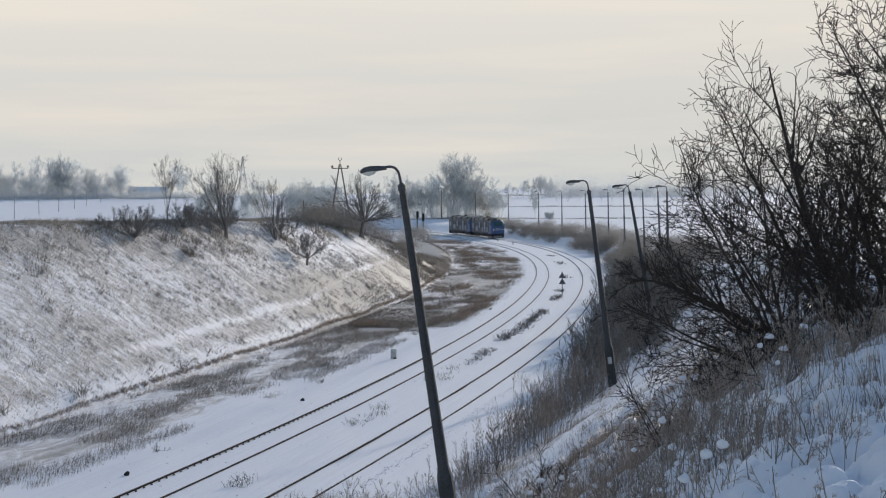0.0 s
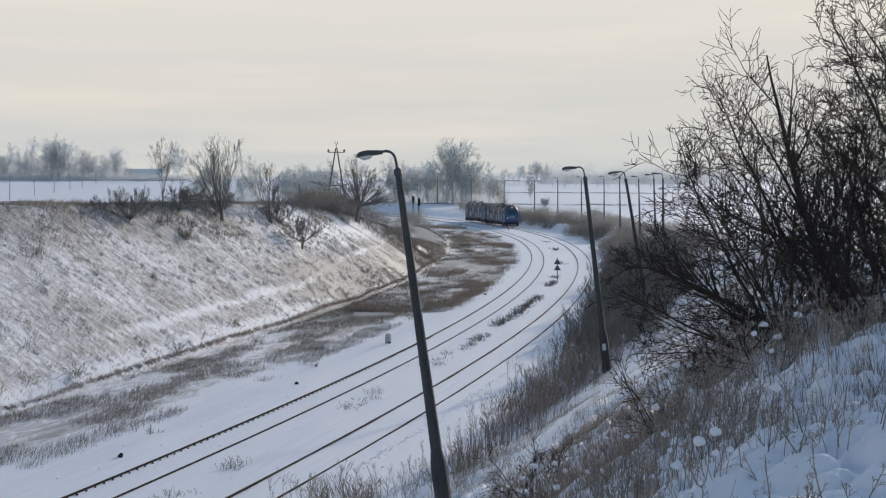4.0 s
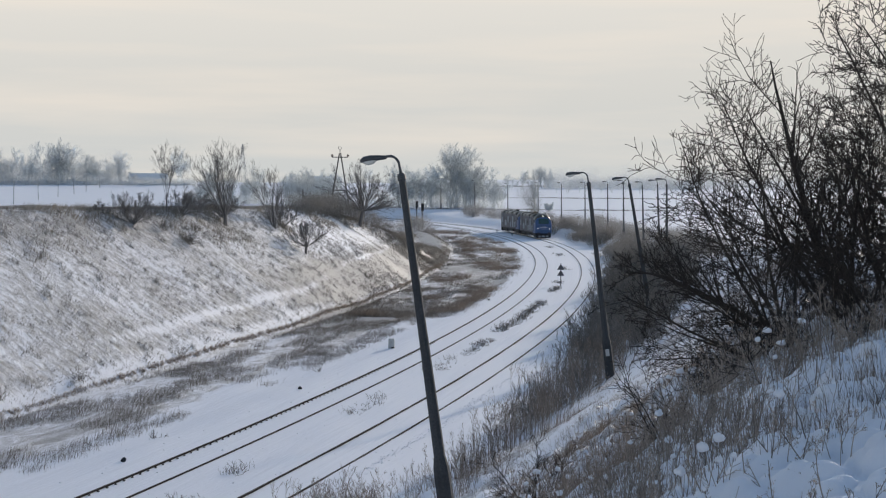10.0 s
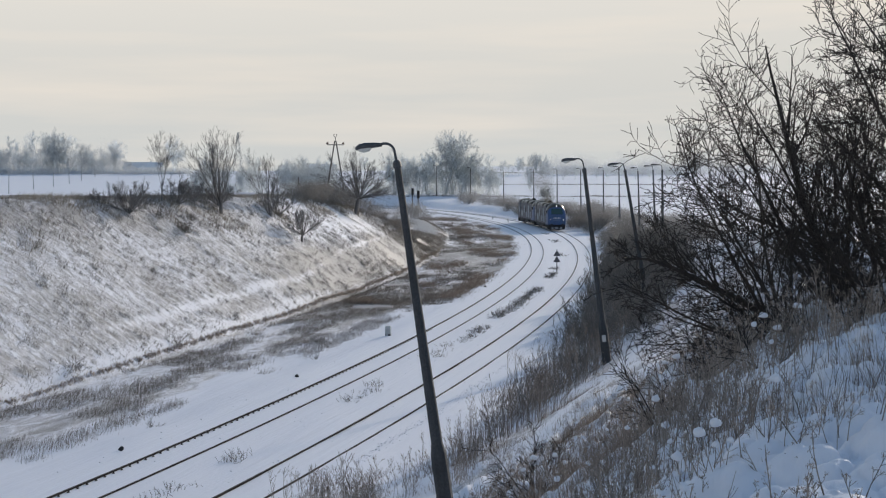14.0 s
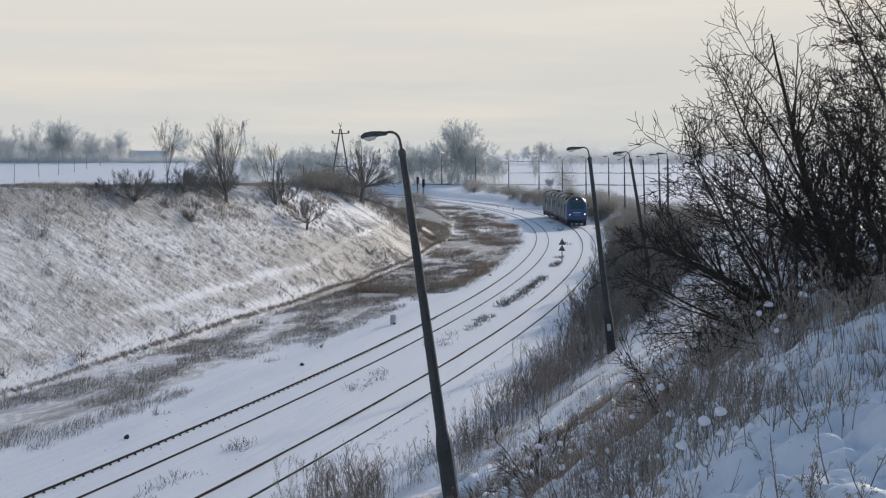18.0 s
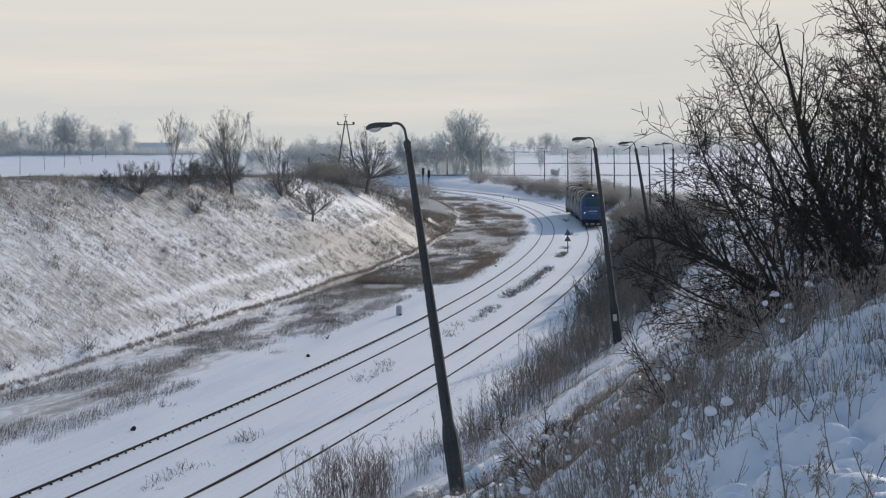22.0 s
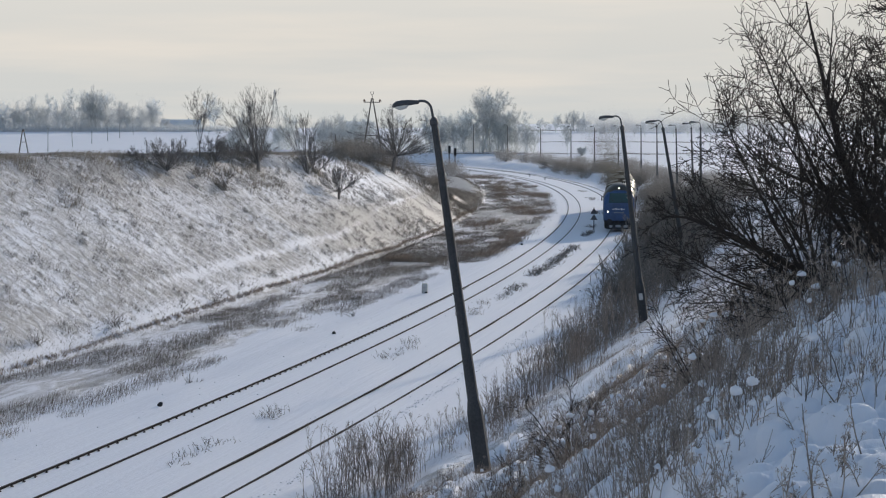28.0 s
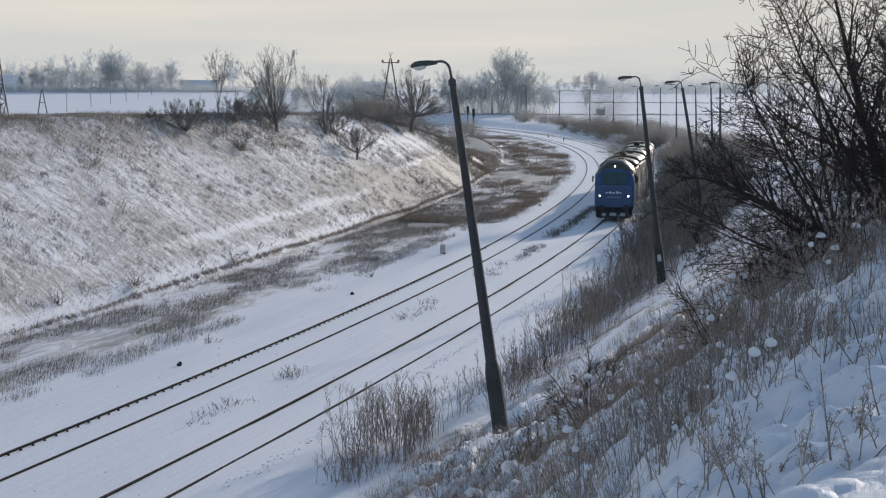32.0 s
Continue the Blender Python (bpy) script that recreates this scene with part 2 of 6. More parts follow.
def second_track(s):
    return 4.86 + 1.45 * np.clip(np.asarray(s, float) / 300.0, 0, 1)


def lattice(i, j, seed):
    h = (i * 374761393 + j * 668265263 + seed * 974634777) & 0x7FFFFFFF
    h = ((h ^ (h >> 13)) * 1274126177) & 0x7FFFFFFF
    return ((h ^ (h >> 16)) & 0xFFFF) / 65535.0


def vnoise(x, y, seed=0):
    xi, yi = np.floor(x).astype(np.int64), np.floor(y).astype(np.int64)
    u, v = x - xi, y - yi
    u, v = u * u * (3 - 2 * u), v * v * (3 - 2 * v)
    a, b = lattice(xi, yi, seed), lattice(xi + 1, yi, seed)
    c, d = lattice(xi, yi + 1, seed), lattice(xi + 1, yi + 1, seed)
    return (a * (1 - u) + b * u) * (1 - v) + (c * (1 - u) + d * u) * v - 0.5


def smooth(a, b, v):
    t = np.clip((v - a) / (b - a), 0, 1)
    return t * t * (3 - 2 * t)


def soft_min(a, b, k):
    h = np.clip(0.5 + 0.5 * (b - a) / k, 0, 1)
    return b * (1 - h) + a * h - k * h * (1 - h)


def pillows(x, y, cell, seed):
    """Rounded humps of snow, one or none in each cell."""
    xi, yi = np.floor(x / cell).astype(np.int64), np.floor(y / cell).astype(np.int64)
    top = np.zeros_like(x)
    for i in (-1, 0, 1):
        for j in (-1, 0, 1):
            a, b = xi + i, yi + j
            px, py = (a + lattice(a, b, seed)) * cell, (b + lattice(a, b, seed + 1)) * cell
            r = cell * (0.30 + 0.42 * lattice(a, b, seed + 2))
            q = 1 - ((x - px) ** 2 + (y - py) ** 2) / r ** 2
            top = np.maximum(top, np.sqrt(np.maximum(q, 0)) * r * (lattice(a, b, seed + 3) > 0.25))
    return top


def height(x, y):
    """The ground: cutting, banks, rims and the fields beyond."""
    x, y = np.atleast_1d(np.asarray(x, float)), np.atleast_1d(np.asarray(y, float))
    s, o = chart(x, y)
    d = np.hypot(x, y)
    bed = np.full_like(o, -0.13)
    bed = bed - 0.22 * smooth(-2.2, -4.5, o) + 0.05 * vnoise(x / 3, y / 3, 3) * smooth(1.8, 3, abs(o))
    bed = bed + 0.07 * vnoise(s / 5.0, o / 1.3, 13) * smooth(0.9, 1.6, abs(o)) * smooth(0.9, 1.6, abs(o - second_track(s)))
    bed = bed - 0.12 * np.exp(-((o + 12.35) / 0.3) ** 2) * smooth(230, 150, s)
    # bank on the far side of the cutting
    rim = np.interp(s, [-90, 55, 72, 90, 128, 146, 160, 180], [8.3, 8.3, 8.0, 7.75, 7.2, 5.2, 2.6, 0.5])
    field = np.interp(d, [95, 130, 250, 450, 620, 800, 1250, 3000], [8.3, 7.3, 5.0, 2.5, 5.2, 8.2, 9.5, 10.0])
    fade = smooth(-26, -60, o)
    rim = np.where(s < 140, rim * (1 - fade) + field * fade, np.maximum(rim, np.minimum(field, 0.15 * np.maximum(0, -14.5 - o))))
    slope_l = 0.68 * (-12.9 - o + 0.5 * vnoise(s / 6, o / 6, 11))
    left = soft_min(slope_l, rim, 0.7)
    # bank below the camera
    rim_r = np.interp(s, [-90, 45, 80, 110, 160, 400], [8.4, 8.4, 5.6, 3.2, 1.5, 1.0])
    ramp = np.interp(d, [340, 450, 620, 760, 1000, 1300, 1800, 3000], [0.0, 2.6, 4.2, 5.2, 8.4, 13.5, 14.0, 14.0])
    rim_r = np.maximum(rim_r, ramp)
    up_r = np.maximum(-2, o - 11.0 + 0.6 * vnoise(s / 5, o / 5, 12))
    slope_r = 0.56 * up_r + 0.0125 * up_r * abs(up_r)
    right = soft_min(slope_r, rim_r, 0.8)
    z = np.where(o < 0, np.maximum(bed, left), np.maximum(bed, right))
    gone = smooth(415, 455, s)
    z = z * (1 - gone) + gone * np.where(x < 20, field, np.maximum(ramp, 1.0))
    for hs, ho, ls, lo, hh in ((17.5, 10.7, 3.0, 0.8, 0.7), (12.2, 11.3, 2.4, 0.9, 0.55), (24.0, 10.9, 3.2, 0.8, 0.5), (8.0, 11.6, 1.8, 0.8, 0.35)):
        z = z + hh * np.exp(-((s - hs) / ls) ** 2 - ((o - ho) / lo) ** 2)
    z = z - 0.22 * np.exp(-((s - 8.7) ** 2 + (o - 13.6) ** 2) / 1.6)
    # drifts and tussocks
    off = smooth(2.5, 6, abs(o - 2.5))
    bankl, bankr = smooth(-12, -15, o), smooth(10, 13, o)
    rough = 0.10 * vnoise(x / 1.7, y / 1.7, 1) + 0.35 * vnoise(x / 6, y / 6, 2)
    z = z + off * rough * (0.3 + 0.5 * bankl + 0.7 * bankr)
    near = bankr * smooth(60, 25, d) * smooth(4.0, 8.5, d) * (0.6 + 0.9 * (vnoise(x / 2.3, y / 2.3, 9) + 0.3))
    tus, m = np.zeros_like(x), near > 1e-3
    tus[m] = 0.42 * pillows(x[m], y[m], 0.95, 5) + 0.75 * pillows(x[m], y[m], 0.42, 15) + 0.7 * pillows(x[m], y[m], 0.2, 25)
    tus = tus * (1 - 0.8 * smooth(0.9, 0.5, abs(o - TRAIL_O)) * smooth(40, 34, s))
    z = z + near * tus
    return z


def h1(x, y):
    return float(height(np.array([x]), np.array([y]))[0])


# ------------------------------------------------------------------ mesh helpers


def mesh_of(name, verts, faces, mat, shade=False):
    me = bpy.data.meshes.new(name)
    me.from_pydata([tuple(v) for v in verts] if isinstance(verts, list) else verts.tolist(), [],
                   faces if isinstance(faces, list) else faces.tolist())
    for k in (mat if isinstance(mat, (list, tuple)) else [mat]):
        me.materials.append(k)
    if shade:
        me.polygons.foreach_set("use_smooth", [True] * len(me.polygons))
    me.update()
    return me


def part_of(name, me, parent, label="", m=None):
    ob = new(name, me)
    ob.parent = parent
    if m is not None:
        ob.matrix_basis = m
    if label:
        ob["label"] = label
    return ob


def part(name, bm, mat, parent, label="", shade=False):
    me = bpy.data.meshes.new(name)
    bm.to_mesh(me)
    bm.free()
    me.materials.append(mat)
    if shade:
        me.polygons.foreach_set("use_smooth", [True] * len(me.polygons))
    return part_of(name, me, parent, label)


def thing(name, label, category, m=None, group="", kind=""):
    ob = new(name)
    if m is not None:
        ob.matrix_basis = m
    return tagged(ob, label, category, group, kind)


def bev(bm, width=0.02, seg=1):
    bmesh.ops.bevel(bm, geom=list(bm.edges), offset=width, segments=seg, affect="EDGES", profile=0.6)
    return bm


def box(cx, cy, cz, sx, sy, sz, m=None, bevel=0.0, seg=1):
    bm = bmesh.new()
    bmesh.ops.create_cube(bm, size=1)
    bmesh.ops.transform(bm, matrix=Matrix.Diagonal((sx, sy, sz, 1)), verts=bm.verts)
    if bevel:
        bev(bm, bevel, seg)
    mm = Matrix.Translation((cx, cy, cz)) @ (m or Matrix())
    bmesh.ops.transform(bm, matrix=mm, verts=bm.verts)
    return bm


def rod(points, radii, sides=8):
    """A tube through points, capped."""
    bm = bmesh.new()
    pts = [Vector(p) for p in points]
    if not isinstance(radii, (list, tuple)):
        radii = [radii] * len(pts)
    rings = []
    up = None
    for i, p in enumerate(pts):
        d = (pts[min(i + 1, len(pts) - 1)] - pts[max(i - 1, 0)]).normalized()
        if up is None:
            up = Vector((1, 0, 0)) if abs(d.x) < 0.8 else Vector((0, 1, 0))
        u = (up - d * up.dot(d)).normalized()
        up = u
        w = d.cross(u)
        rings.append([bm.verts.new(p + (u * math.cos(a) + w * math.sin(a)) * radii[i])
                      for a in [2 * math.pi * k / sides for k in range(sides)]])
    for a, b in zip(rings, rings[1:]):
        for k in range(sides):
            bm.faces.new((a[k], a[(k + 1) % sides], b[(k + 1) % sides], b[k]))
    bm.faces.new(list(reversed(rings[0])))
    bm.faces.new(rings[-1])
    return bm


def loft(rings, closed=True):
    bm = bmesh.new()
    vs = [[bm.verts.new(p) for p in r] for r in rings]
    n = len(vs[0])
    for a, b in zip(vs, vs[1:]):
        for k in range(n):
            bm.faces.new((a[k], a[(k + 1) % n], b[(k + 1) % n], b[k]))
    if closed:
        bm.faces.new(list(reversed(vs[0])))
        bm.faces.new(vs[-1])
    bmesh.ops.recalc_face_normals(bm, faces=bm.faces)
    return bm


def join(*bms):
    out = bmesh.new()
    for b in bms:
        me = bpy.data.meshes.new("tmp")
        b.to_mesh(me)
        b.free()
        out.from_mesh(me)
        bpy.data.meshes.remove(me)
    return out


# ------------------------------------------------------------------ twigs, many at a time


def unit(v):
    return v / np.maximum(np.linalg.norm(v, axis=-1, keepdims=True), 1e-9)


def tubes(P, R, sides=3):
    """P (n, k, 3), R (n, k): open tubes as vertex and face arrays."""
    n, k, _ = P.shape
    d = np.gradient(P, axis=1)
    d = unit(d)
    ref = np.where(abs(d[..., 2:3]) < 0.8, np.array([0.0, 0, 1]), np.array([1.0, 0, 0]))
    u = unit(np.cross(d, ref))
    w = np.cross(d, u)
    a = 2 * np.pi * np.arange(sides) / sides
    V = P[:, :, None] + R[:, :, None, None] * (u[:, :, None] * np.cos(a)[:, None] + w[:, :, None] * np.sin(a)[:, None])
    base = (np.arange(n) * k * sides)[:, None, None] + (np.arange(k - 1) * sides)[:, None]
    j = np.arange(sides)
    j2 = (j + 1) % sides
    F = np.stack([base + j, base + j2, base + sides + j2, base + sides + j], -1)
    return V.reshape(-1, 3), F.reshape(-1, 4)


def weld(*vf):
    V, F, c = [], [], 0
    for v, f in vf:
        V.append(v)
        F.append(f + c)
        c += len(v)
    return np.concatenate(V), np.concatenate(F)


def sprays(rng, P, long, wide, rise=0.35):
    """Fine twigs as slim three-cornered blades at P, pointing every way."""
    n = len(P)
    d = unit(rng.normal(0, 1, (n, 3)) + np.array([0, 0, rise]))
    w = unit(np.cross(d, rng.normal(0, 1, (n, 3)))) * (wide * rng.uniform(0.6, 1.4, n))[:, None] / 2
    d = d * (long * rng.uniform(0.5, 1.4, n))[:, None]
    V = np.stack([P - w - d / 2, P + w - d / 2, P + d / 2 + w * 0.3, P + d / 2 - w * 0.3], 1).reshape(-1, 3)
    return V, np.arange(n)[:, None] * 4 + np.arange(4)


def curve(rng, p, d, L, k, bend, up):
    """Polylines from p along d, with wander and a pull upwards."""
    n = len(p)
    pts = [p]
    step = (L / (k - 1))[:, None]
    for _ in range(k - 1):
        d = unit(d + rng.normal(0, bend, (n, 3)) + np.array([0, 0, up]))
        pts.append(pts[-1] + d * step)
    return np.stack(pts, 1)


def sprout(rng, P, R, L, n, lo, hi, ang, ratio, rr, k=4, bend=0.18, up=0.08, spread=0.25, tip=0.35):
    """n children on every polyline: returns their polylines, radii and lengths."""
    N, K, _ = P.shape
    idx = np.repeat(np.arange(N), n)
    t = rng.uniform(lo, hi, len(idx)) * (K - 1)
    i = np.minimum(t.astype(int), K - 2)
    f = (t - i)[:, None]
    pos = P[idx, i] * (1 - f) + P[idx, i + 1] * f
    tan = unit(P[idx, i + 1] - P[idx, i])
    perp = unit(np.cross(tan, rng.normal(0, 1, tan.shape)))
    a = (np.radians(ang) * rng.uniform(1 - spread, 1 + spread, len(idx)))[:, None]
    d = tan * np.cos(a) + perp * np.sin(a)
    ll = L[idx] * ratio * rng.uniform(0.55, 1.25, len(idx)) * (1.15 - 0.55 * t / (K - 1))
    r0 = (R[idx, i] * (1 - f[:, 0]) + R[idx, i + 1] * f[:, 0]) * rr
    C = curve(rng, pos, d, ll, k, bend, up)
    rad = r0[:, None] * np.linspace(1, tip, k)
    return C, rad, ll


# ------------------------------------------------------------------ the ground, one sheet


def build_ground():
    a = np.concatenate([np.arange(-24, 30, 0.13), np.arange(30, 336, 4.5)])
    r = np.concatenate([1.2 * 1.03 ** np.arange(0, 54), 5.9 * 1.0042 ** np.arange(0, 248), 16.7 * 1.0085 ** np.arange(0, 89), 35.4 * 1.0145 ** np.arange(0, 310)])
    A, Rr = np.meshgrid(np.radians(a), r, indexing="ij")
    X, Y = Rr * np.sin(A), Rr * np.cos(A)
    Z = height(X.ravel(), Y.ravel())
    V = np.stack([X.ravel(), Y.ravel(), Z], -1)
    n, k = len(a), len(r)
    i = np.arange(n)[:, None] * k + np.arange(k - 1)
    j = ((np.arange(n) + 1) % n)[:, None] * k + np.arange(k - 1)
    F = np.stack([i, i + 1, j + 1, j], -1).reshape(-1, 4)
    V = np.vstack([V, [[0, 0, h1(0, 0)]]])
    c = len(V) - 1
    fan = [(int(p), int(q), c) for p, q in zip(np.arange(n) * k, ((np.arange(n) + 1) % n) * k)]
    me = mesh_of("ground", V, F.tolist() + fan, GROUND, shade=True)
    s, o = chart(V[:, 0], V[:, 1])
    va = me.attributes.new("along_across", "FLOAT_VECTOR", "POINT")
    far_along = np.where((o > -12.9) & (o < 10.5), 0.2, 1.0)      # drifts and litter lie in long streaks on the level bed
    va.data.foreach_set("vector", np.stack([s * far_along, o, np.zeros_like(s)], -1).astype(np.float32).ravel())
    ta = me.attributes.new("turf", "FLOAT", "POINT")
    ta.data.foreach_set("value", turf(V[:, 0], V[:, 1], s, o).astype(np.float32))
    ob = new("ground", me)
    return tagged(ob, "snow-covered cutting, banks and rolling fields", "ground", kind="structure")


def footpath(s):
    """Where the trodden path crosses the far bank, climbing towards the spur."""
    return np.interp(s, [30, 58, 75, 84, 97, 109, 127, 156], [-14.6, -14.95, -15.3, -14.9, -15.9, -16.65, -16.65, -17.5])


def turf(x, y, s, o):
    d = np.hypot(x, y)
    t = (0.375 + 0.04 * smooth(-18, -15, o)) * smooth(-12.6, -14, o) * smooth(-32, -27, o)
    t = t + 0.09 * smooth(-19.5, -23, o) * smooth(-32, -27, o) * (0.6 + 1.6 * vnoise(s / 7, o / 3, 27)) - 0.15 * smooth(98, 122, s) * smooth(-12.6, -14, o)
    t = t - 0.2 * np.exp(-((o - footpath(s)) / 0.26) ** 2) * smooth(40, 62, s) * smooth(160, 150, s)
    strip = smooth(-5.0, -7.5, o + 2.0 * vnoise(s / 9, o / 9, 21)) * smooth(-13.4, -12.4, o)
    t = t + strip * (0.40 + 0.26 * vnoise(s / 10, o / 2.2, 22)) * (1 - smooth(80, 105, s))
    inner = smooth(-2.6, -3.6, o + 1.6 * vnoise(s / 9, o / 8, 23)) * smooth(-19, -16, o) * smooth(72, 100, s) * smooth(330, 290, s)
    t = t + inner * (0.42 + 0.30 * vnoise(s / 18, o / 2.6, 24) + 0.2 * vnoise(s / 7, o / 1.1, 25))
    near = (0.31 + 0.34 * vnoise(x / 2.5, y / 2.5, 26)) * smooth(9.5, 12, o) * smooth(22.6, 20.5, o) * smooth(10, 17, d)
    t = t + near * (1 - smooth(0.9, 0.5, abs(o - TRAIL_O)) * smooth(40, 34, s))
    t = t + 0.12 * smooth(140, 165, s) * smooth(-13, -16, o) * smooth(-60, -40, o)
    t = t * smooth(350, 260, d)
    return t


ground = build_ground()

# ------------------------------------------------------------------ the two tracks


def swept(profile, s0, s1, off, step=1.5):
    ss = np.arange(s0, s1, step)
    V = []
    for s in ss:
        o = off(s)
        x, y, p = line(s)
        for a, z in profile:
            V.append((x + (o + a) * math.cos(p), y - (o + a) * math.sin(p), z))
    k = len(profile)
    F = [(i * k + j, i * k + (j + 1) % k, (i + 1) * k + (j + 1) % k, (i + 1) * k + j)
         for i in range(len(ss) - 1) for j in range(k)]
    return V, F


RAIL = [(-.037, -.006), (-.03, 0), (.03, 0), (.037, -.006), (.037, -.04), (.011, -.055), (.011, -.13), (.07, -.15),
        (-.07, -.15), (-.011, -.13), (-.011, -.055), (-.037, -.04)]
clip_me = bpy.data.meshes.new("rail_clip")
_b = join(box(0.01, 0, 0, 0.07, 0.08, 0.03, bevel=0.008), box(0.01, 0, 0.02, 0.035, 0.035, 0.035, bevel=0.008))
_b.to_mesh(clip_me)
_b.free()
clip_me.materials.append(RUST)


def build_track(label, off, clip_side, s_from, snowed):
    root = thing("railway_track", label, "railway track", group="tracks through the cutting")
    for side, deep in ((-0.75, snowed), (0.75, snowed + 0.022)):
        V, F = swept([(a, z - deep) for a, z in RAIL], -60, 440, lambda s: off(s) + side)
        me = mesh_of("rail", V, F, [RUST, RAIL_TOP])
        rail = part_of("rail", me, root)
        idx = np.zeros(len(me.polygons), dtype=np.int32)
        idx[1::len(RAIL)] = 1
        me.polygons.foreach_set("material_index", idx)
        if side == clip_side:
            for i in range(105):
                s = s_from + i * 0.6
                x, y, p = line(s)
                o = off(s) + side + 0.13
                part_of("rail_clip", clip_me, rail, m=pose(x + o * math.cos(p), y - o * math.sin(p), -0.105, 0, 0, -math.degrees(p)))
    return root


build_track("rusty railway track, sleepers buried in snow", lambda s: 0.0, -0.75, 2.0, 0.06)
build_track("second railway track almost level with the snow", second_track, None, 2.0, 0.062)

# ------------------------------------------------------------------ lamp posts
GLASS_BOWL = material("milky_lamp_glass", (0.62, 0.62, 0.58), 0.25, vary=0.05, bump=0)


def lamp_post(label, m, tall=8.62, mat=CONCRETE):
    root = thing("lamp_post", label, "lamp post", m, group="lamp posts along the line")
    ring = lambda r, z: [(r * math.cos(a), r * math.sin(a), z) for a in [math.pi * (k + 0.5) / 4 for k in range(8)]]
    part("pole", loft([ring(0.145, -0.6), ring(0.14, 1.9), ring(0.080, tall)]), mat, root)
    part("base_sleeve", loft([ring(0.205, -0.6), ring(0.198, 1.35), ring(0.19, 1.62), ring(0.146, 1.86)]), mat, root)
    part("pole_cap", loft([ring(0.075, tall - 0.05), ring(0.105, tall), ring(0.10, tall + 0.10), ring(0.05, tall + 0.16)]), STEEL_GREY, root)
    arm = []
    for k in range(9):
        a = math.pi / 2 * k / 8
        arm.append((-0.02 - 0.24 * (1 - math.cos(a)), 0, tall + 0.36 + 0.24 * math.sin(a)))
    part("arm", rod([(0, 0, tall), (-0.02, 0, tall + 0.36)] + arm[1:] + [(-0.40, 0, tall + 0.60)], 0.032, 6), STEEL_GREY, root)
    hz = tall + 0.585
    prof = [(-0.32, 0.040, 0.045), (-0.42, 0.06, 0.065), (-0.52, 0.08, 0.085), (-0.72, 0.115, 0.11), (-0.88, 0.125, 0.10), (-0.97, 0.08, 0.05)]
    rings = []
    for x, w, h in prof:
        rings.append([(x, w * math.cos(a), hz + (h if math.sin(a) > 0 else 0.05) * math.sin(a)) for a in [2 * math.pi * k / 10 for k in range(10)]])
    head = part("lamp_head", loft(rings), STEEL_GREY, root, shade=True)
    bowl = [[(x, w * math.cos(a), hz - 0.03 - h * abs(math.sin(a))) for a in [math.pi * k / 6 for k in range(7)]]
            for x, w, h in ((-0.58, 0.05, 0.02), (-0.66, 0.09, 0.085), (-0.80, 0.10, 0.10), (-0.91, 0.07, 0.05))]
    bm = bmesh.new()
    vs = [[bm.verts.new(p) for p in r] for r in bowl]
    for a, b in zip(vs, vs[1:]):
        for k in range(6):
            bm.faces.new((a[k], a[k + 1], b[k + 1], b[k]))
    bm.faces.new(vs[0])
    bm.faces.new(vs[-1])
    part("glass_bowl", bm, GLASS_BOWL, head, "milky glass bowl", shade=True)
    return root


LAMPS = [(8.75, 13.70, 8.4, 0.0), (39.0, 13.2, 7.0, 0.0), (62.0, 13.3, 10.0, 0.0), (100.0, 13.2, 1.0, 0.0), (133.0, 13.3, 2.5, 0.0),
         (167.0, 13.6, 2.0, 0), (202.0, 14.5, 1.2, 0), (240.0, 17.9, 1.0, 0), (267.0, 19.2, 1.0, 0), (297.0, 21.7, 0.5, 0),
         (325.0, 24.6, 0.5, 0), (352.0, 26.0, 0.5, 0), (379.0, 27.0, 0.5, 0), (406.0, 28.0, 0.5, 0), (433.0, 29.0, 0.5, 0)]


def lamp_pose(s, o, lean, fore):
    x, y = spot(s, o)
    return pose(float(x), float(y), h1(x, y) - 0.03, fore, -lean, -math.degrees(float(line(s)[2])))


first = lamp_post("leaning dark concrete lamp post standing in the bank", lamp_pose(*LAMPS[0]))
# the farther posts stand upright and use the haze-lightened concrete
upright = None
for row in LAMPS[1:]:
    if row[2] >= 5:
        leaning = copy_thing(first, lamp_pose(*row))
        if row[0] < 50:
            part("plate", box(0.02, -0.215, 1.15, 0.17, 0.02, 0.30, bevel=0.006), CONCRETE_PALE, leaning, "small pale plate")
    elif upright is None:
        upright = lamp_post("upright concrete lamp post with a curved arm, greyed for haze", lamp_pose(*row), mat=CONCRETE_HAZED)
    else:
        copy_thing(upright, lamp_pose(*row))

# ------------------------------------------------------------------ the locomotive
BLUE = material("blue_loco_paint", (0.034, 0.082, 0.20), 0.4, vary=0.18, grain=6, coarse=0.8, bump=0.03, spec=0.5)
NAVY = material("dirty_navy_paint", (0.022, 0.03, 0.05), 0.45, vary=0.3, grain=6, coarse=0.7, bump=0.05)
PALE = material("pale_camouflage_paint", (0.22, 0.26, 0.29), 0.5, vary=0.2, grain=7, coarse=0.9, bump=0.04)
ROOF = material("sooty_olive_roof", (0.065, 0.062, 0.048), 0.38, vary=0.35, grain=5, coarse=0.8, bump=0.1, spec=0.6)
BLACK = material("black_undergear", (0.018, 0.018, 0.02), 0.7, vary=0.3, grain=12, coarse=1.5, bump=0.2)
WHITE = material("white_lettering_paint", (0.7, 0.72, 0.74), 0.5, vary=0.1, bump=0)
SCREEN = material("dark_windscreen_glass", (0.035, 0.075, 0.075), 0.08, vary=0.05, bump=0, spec=0.8)
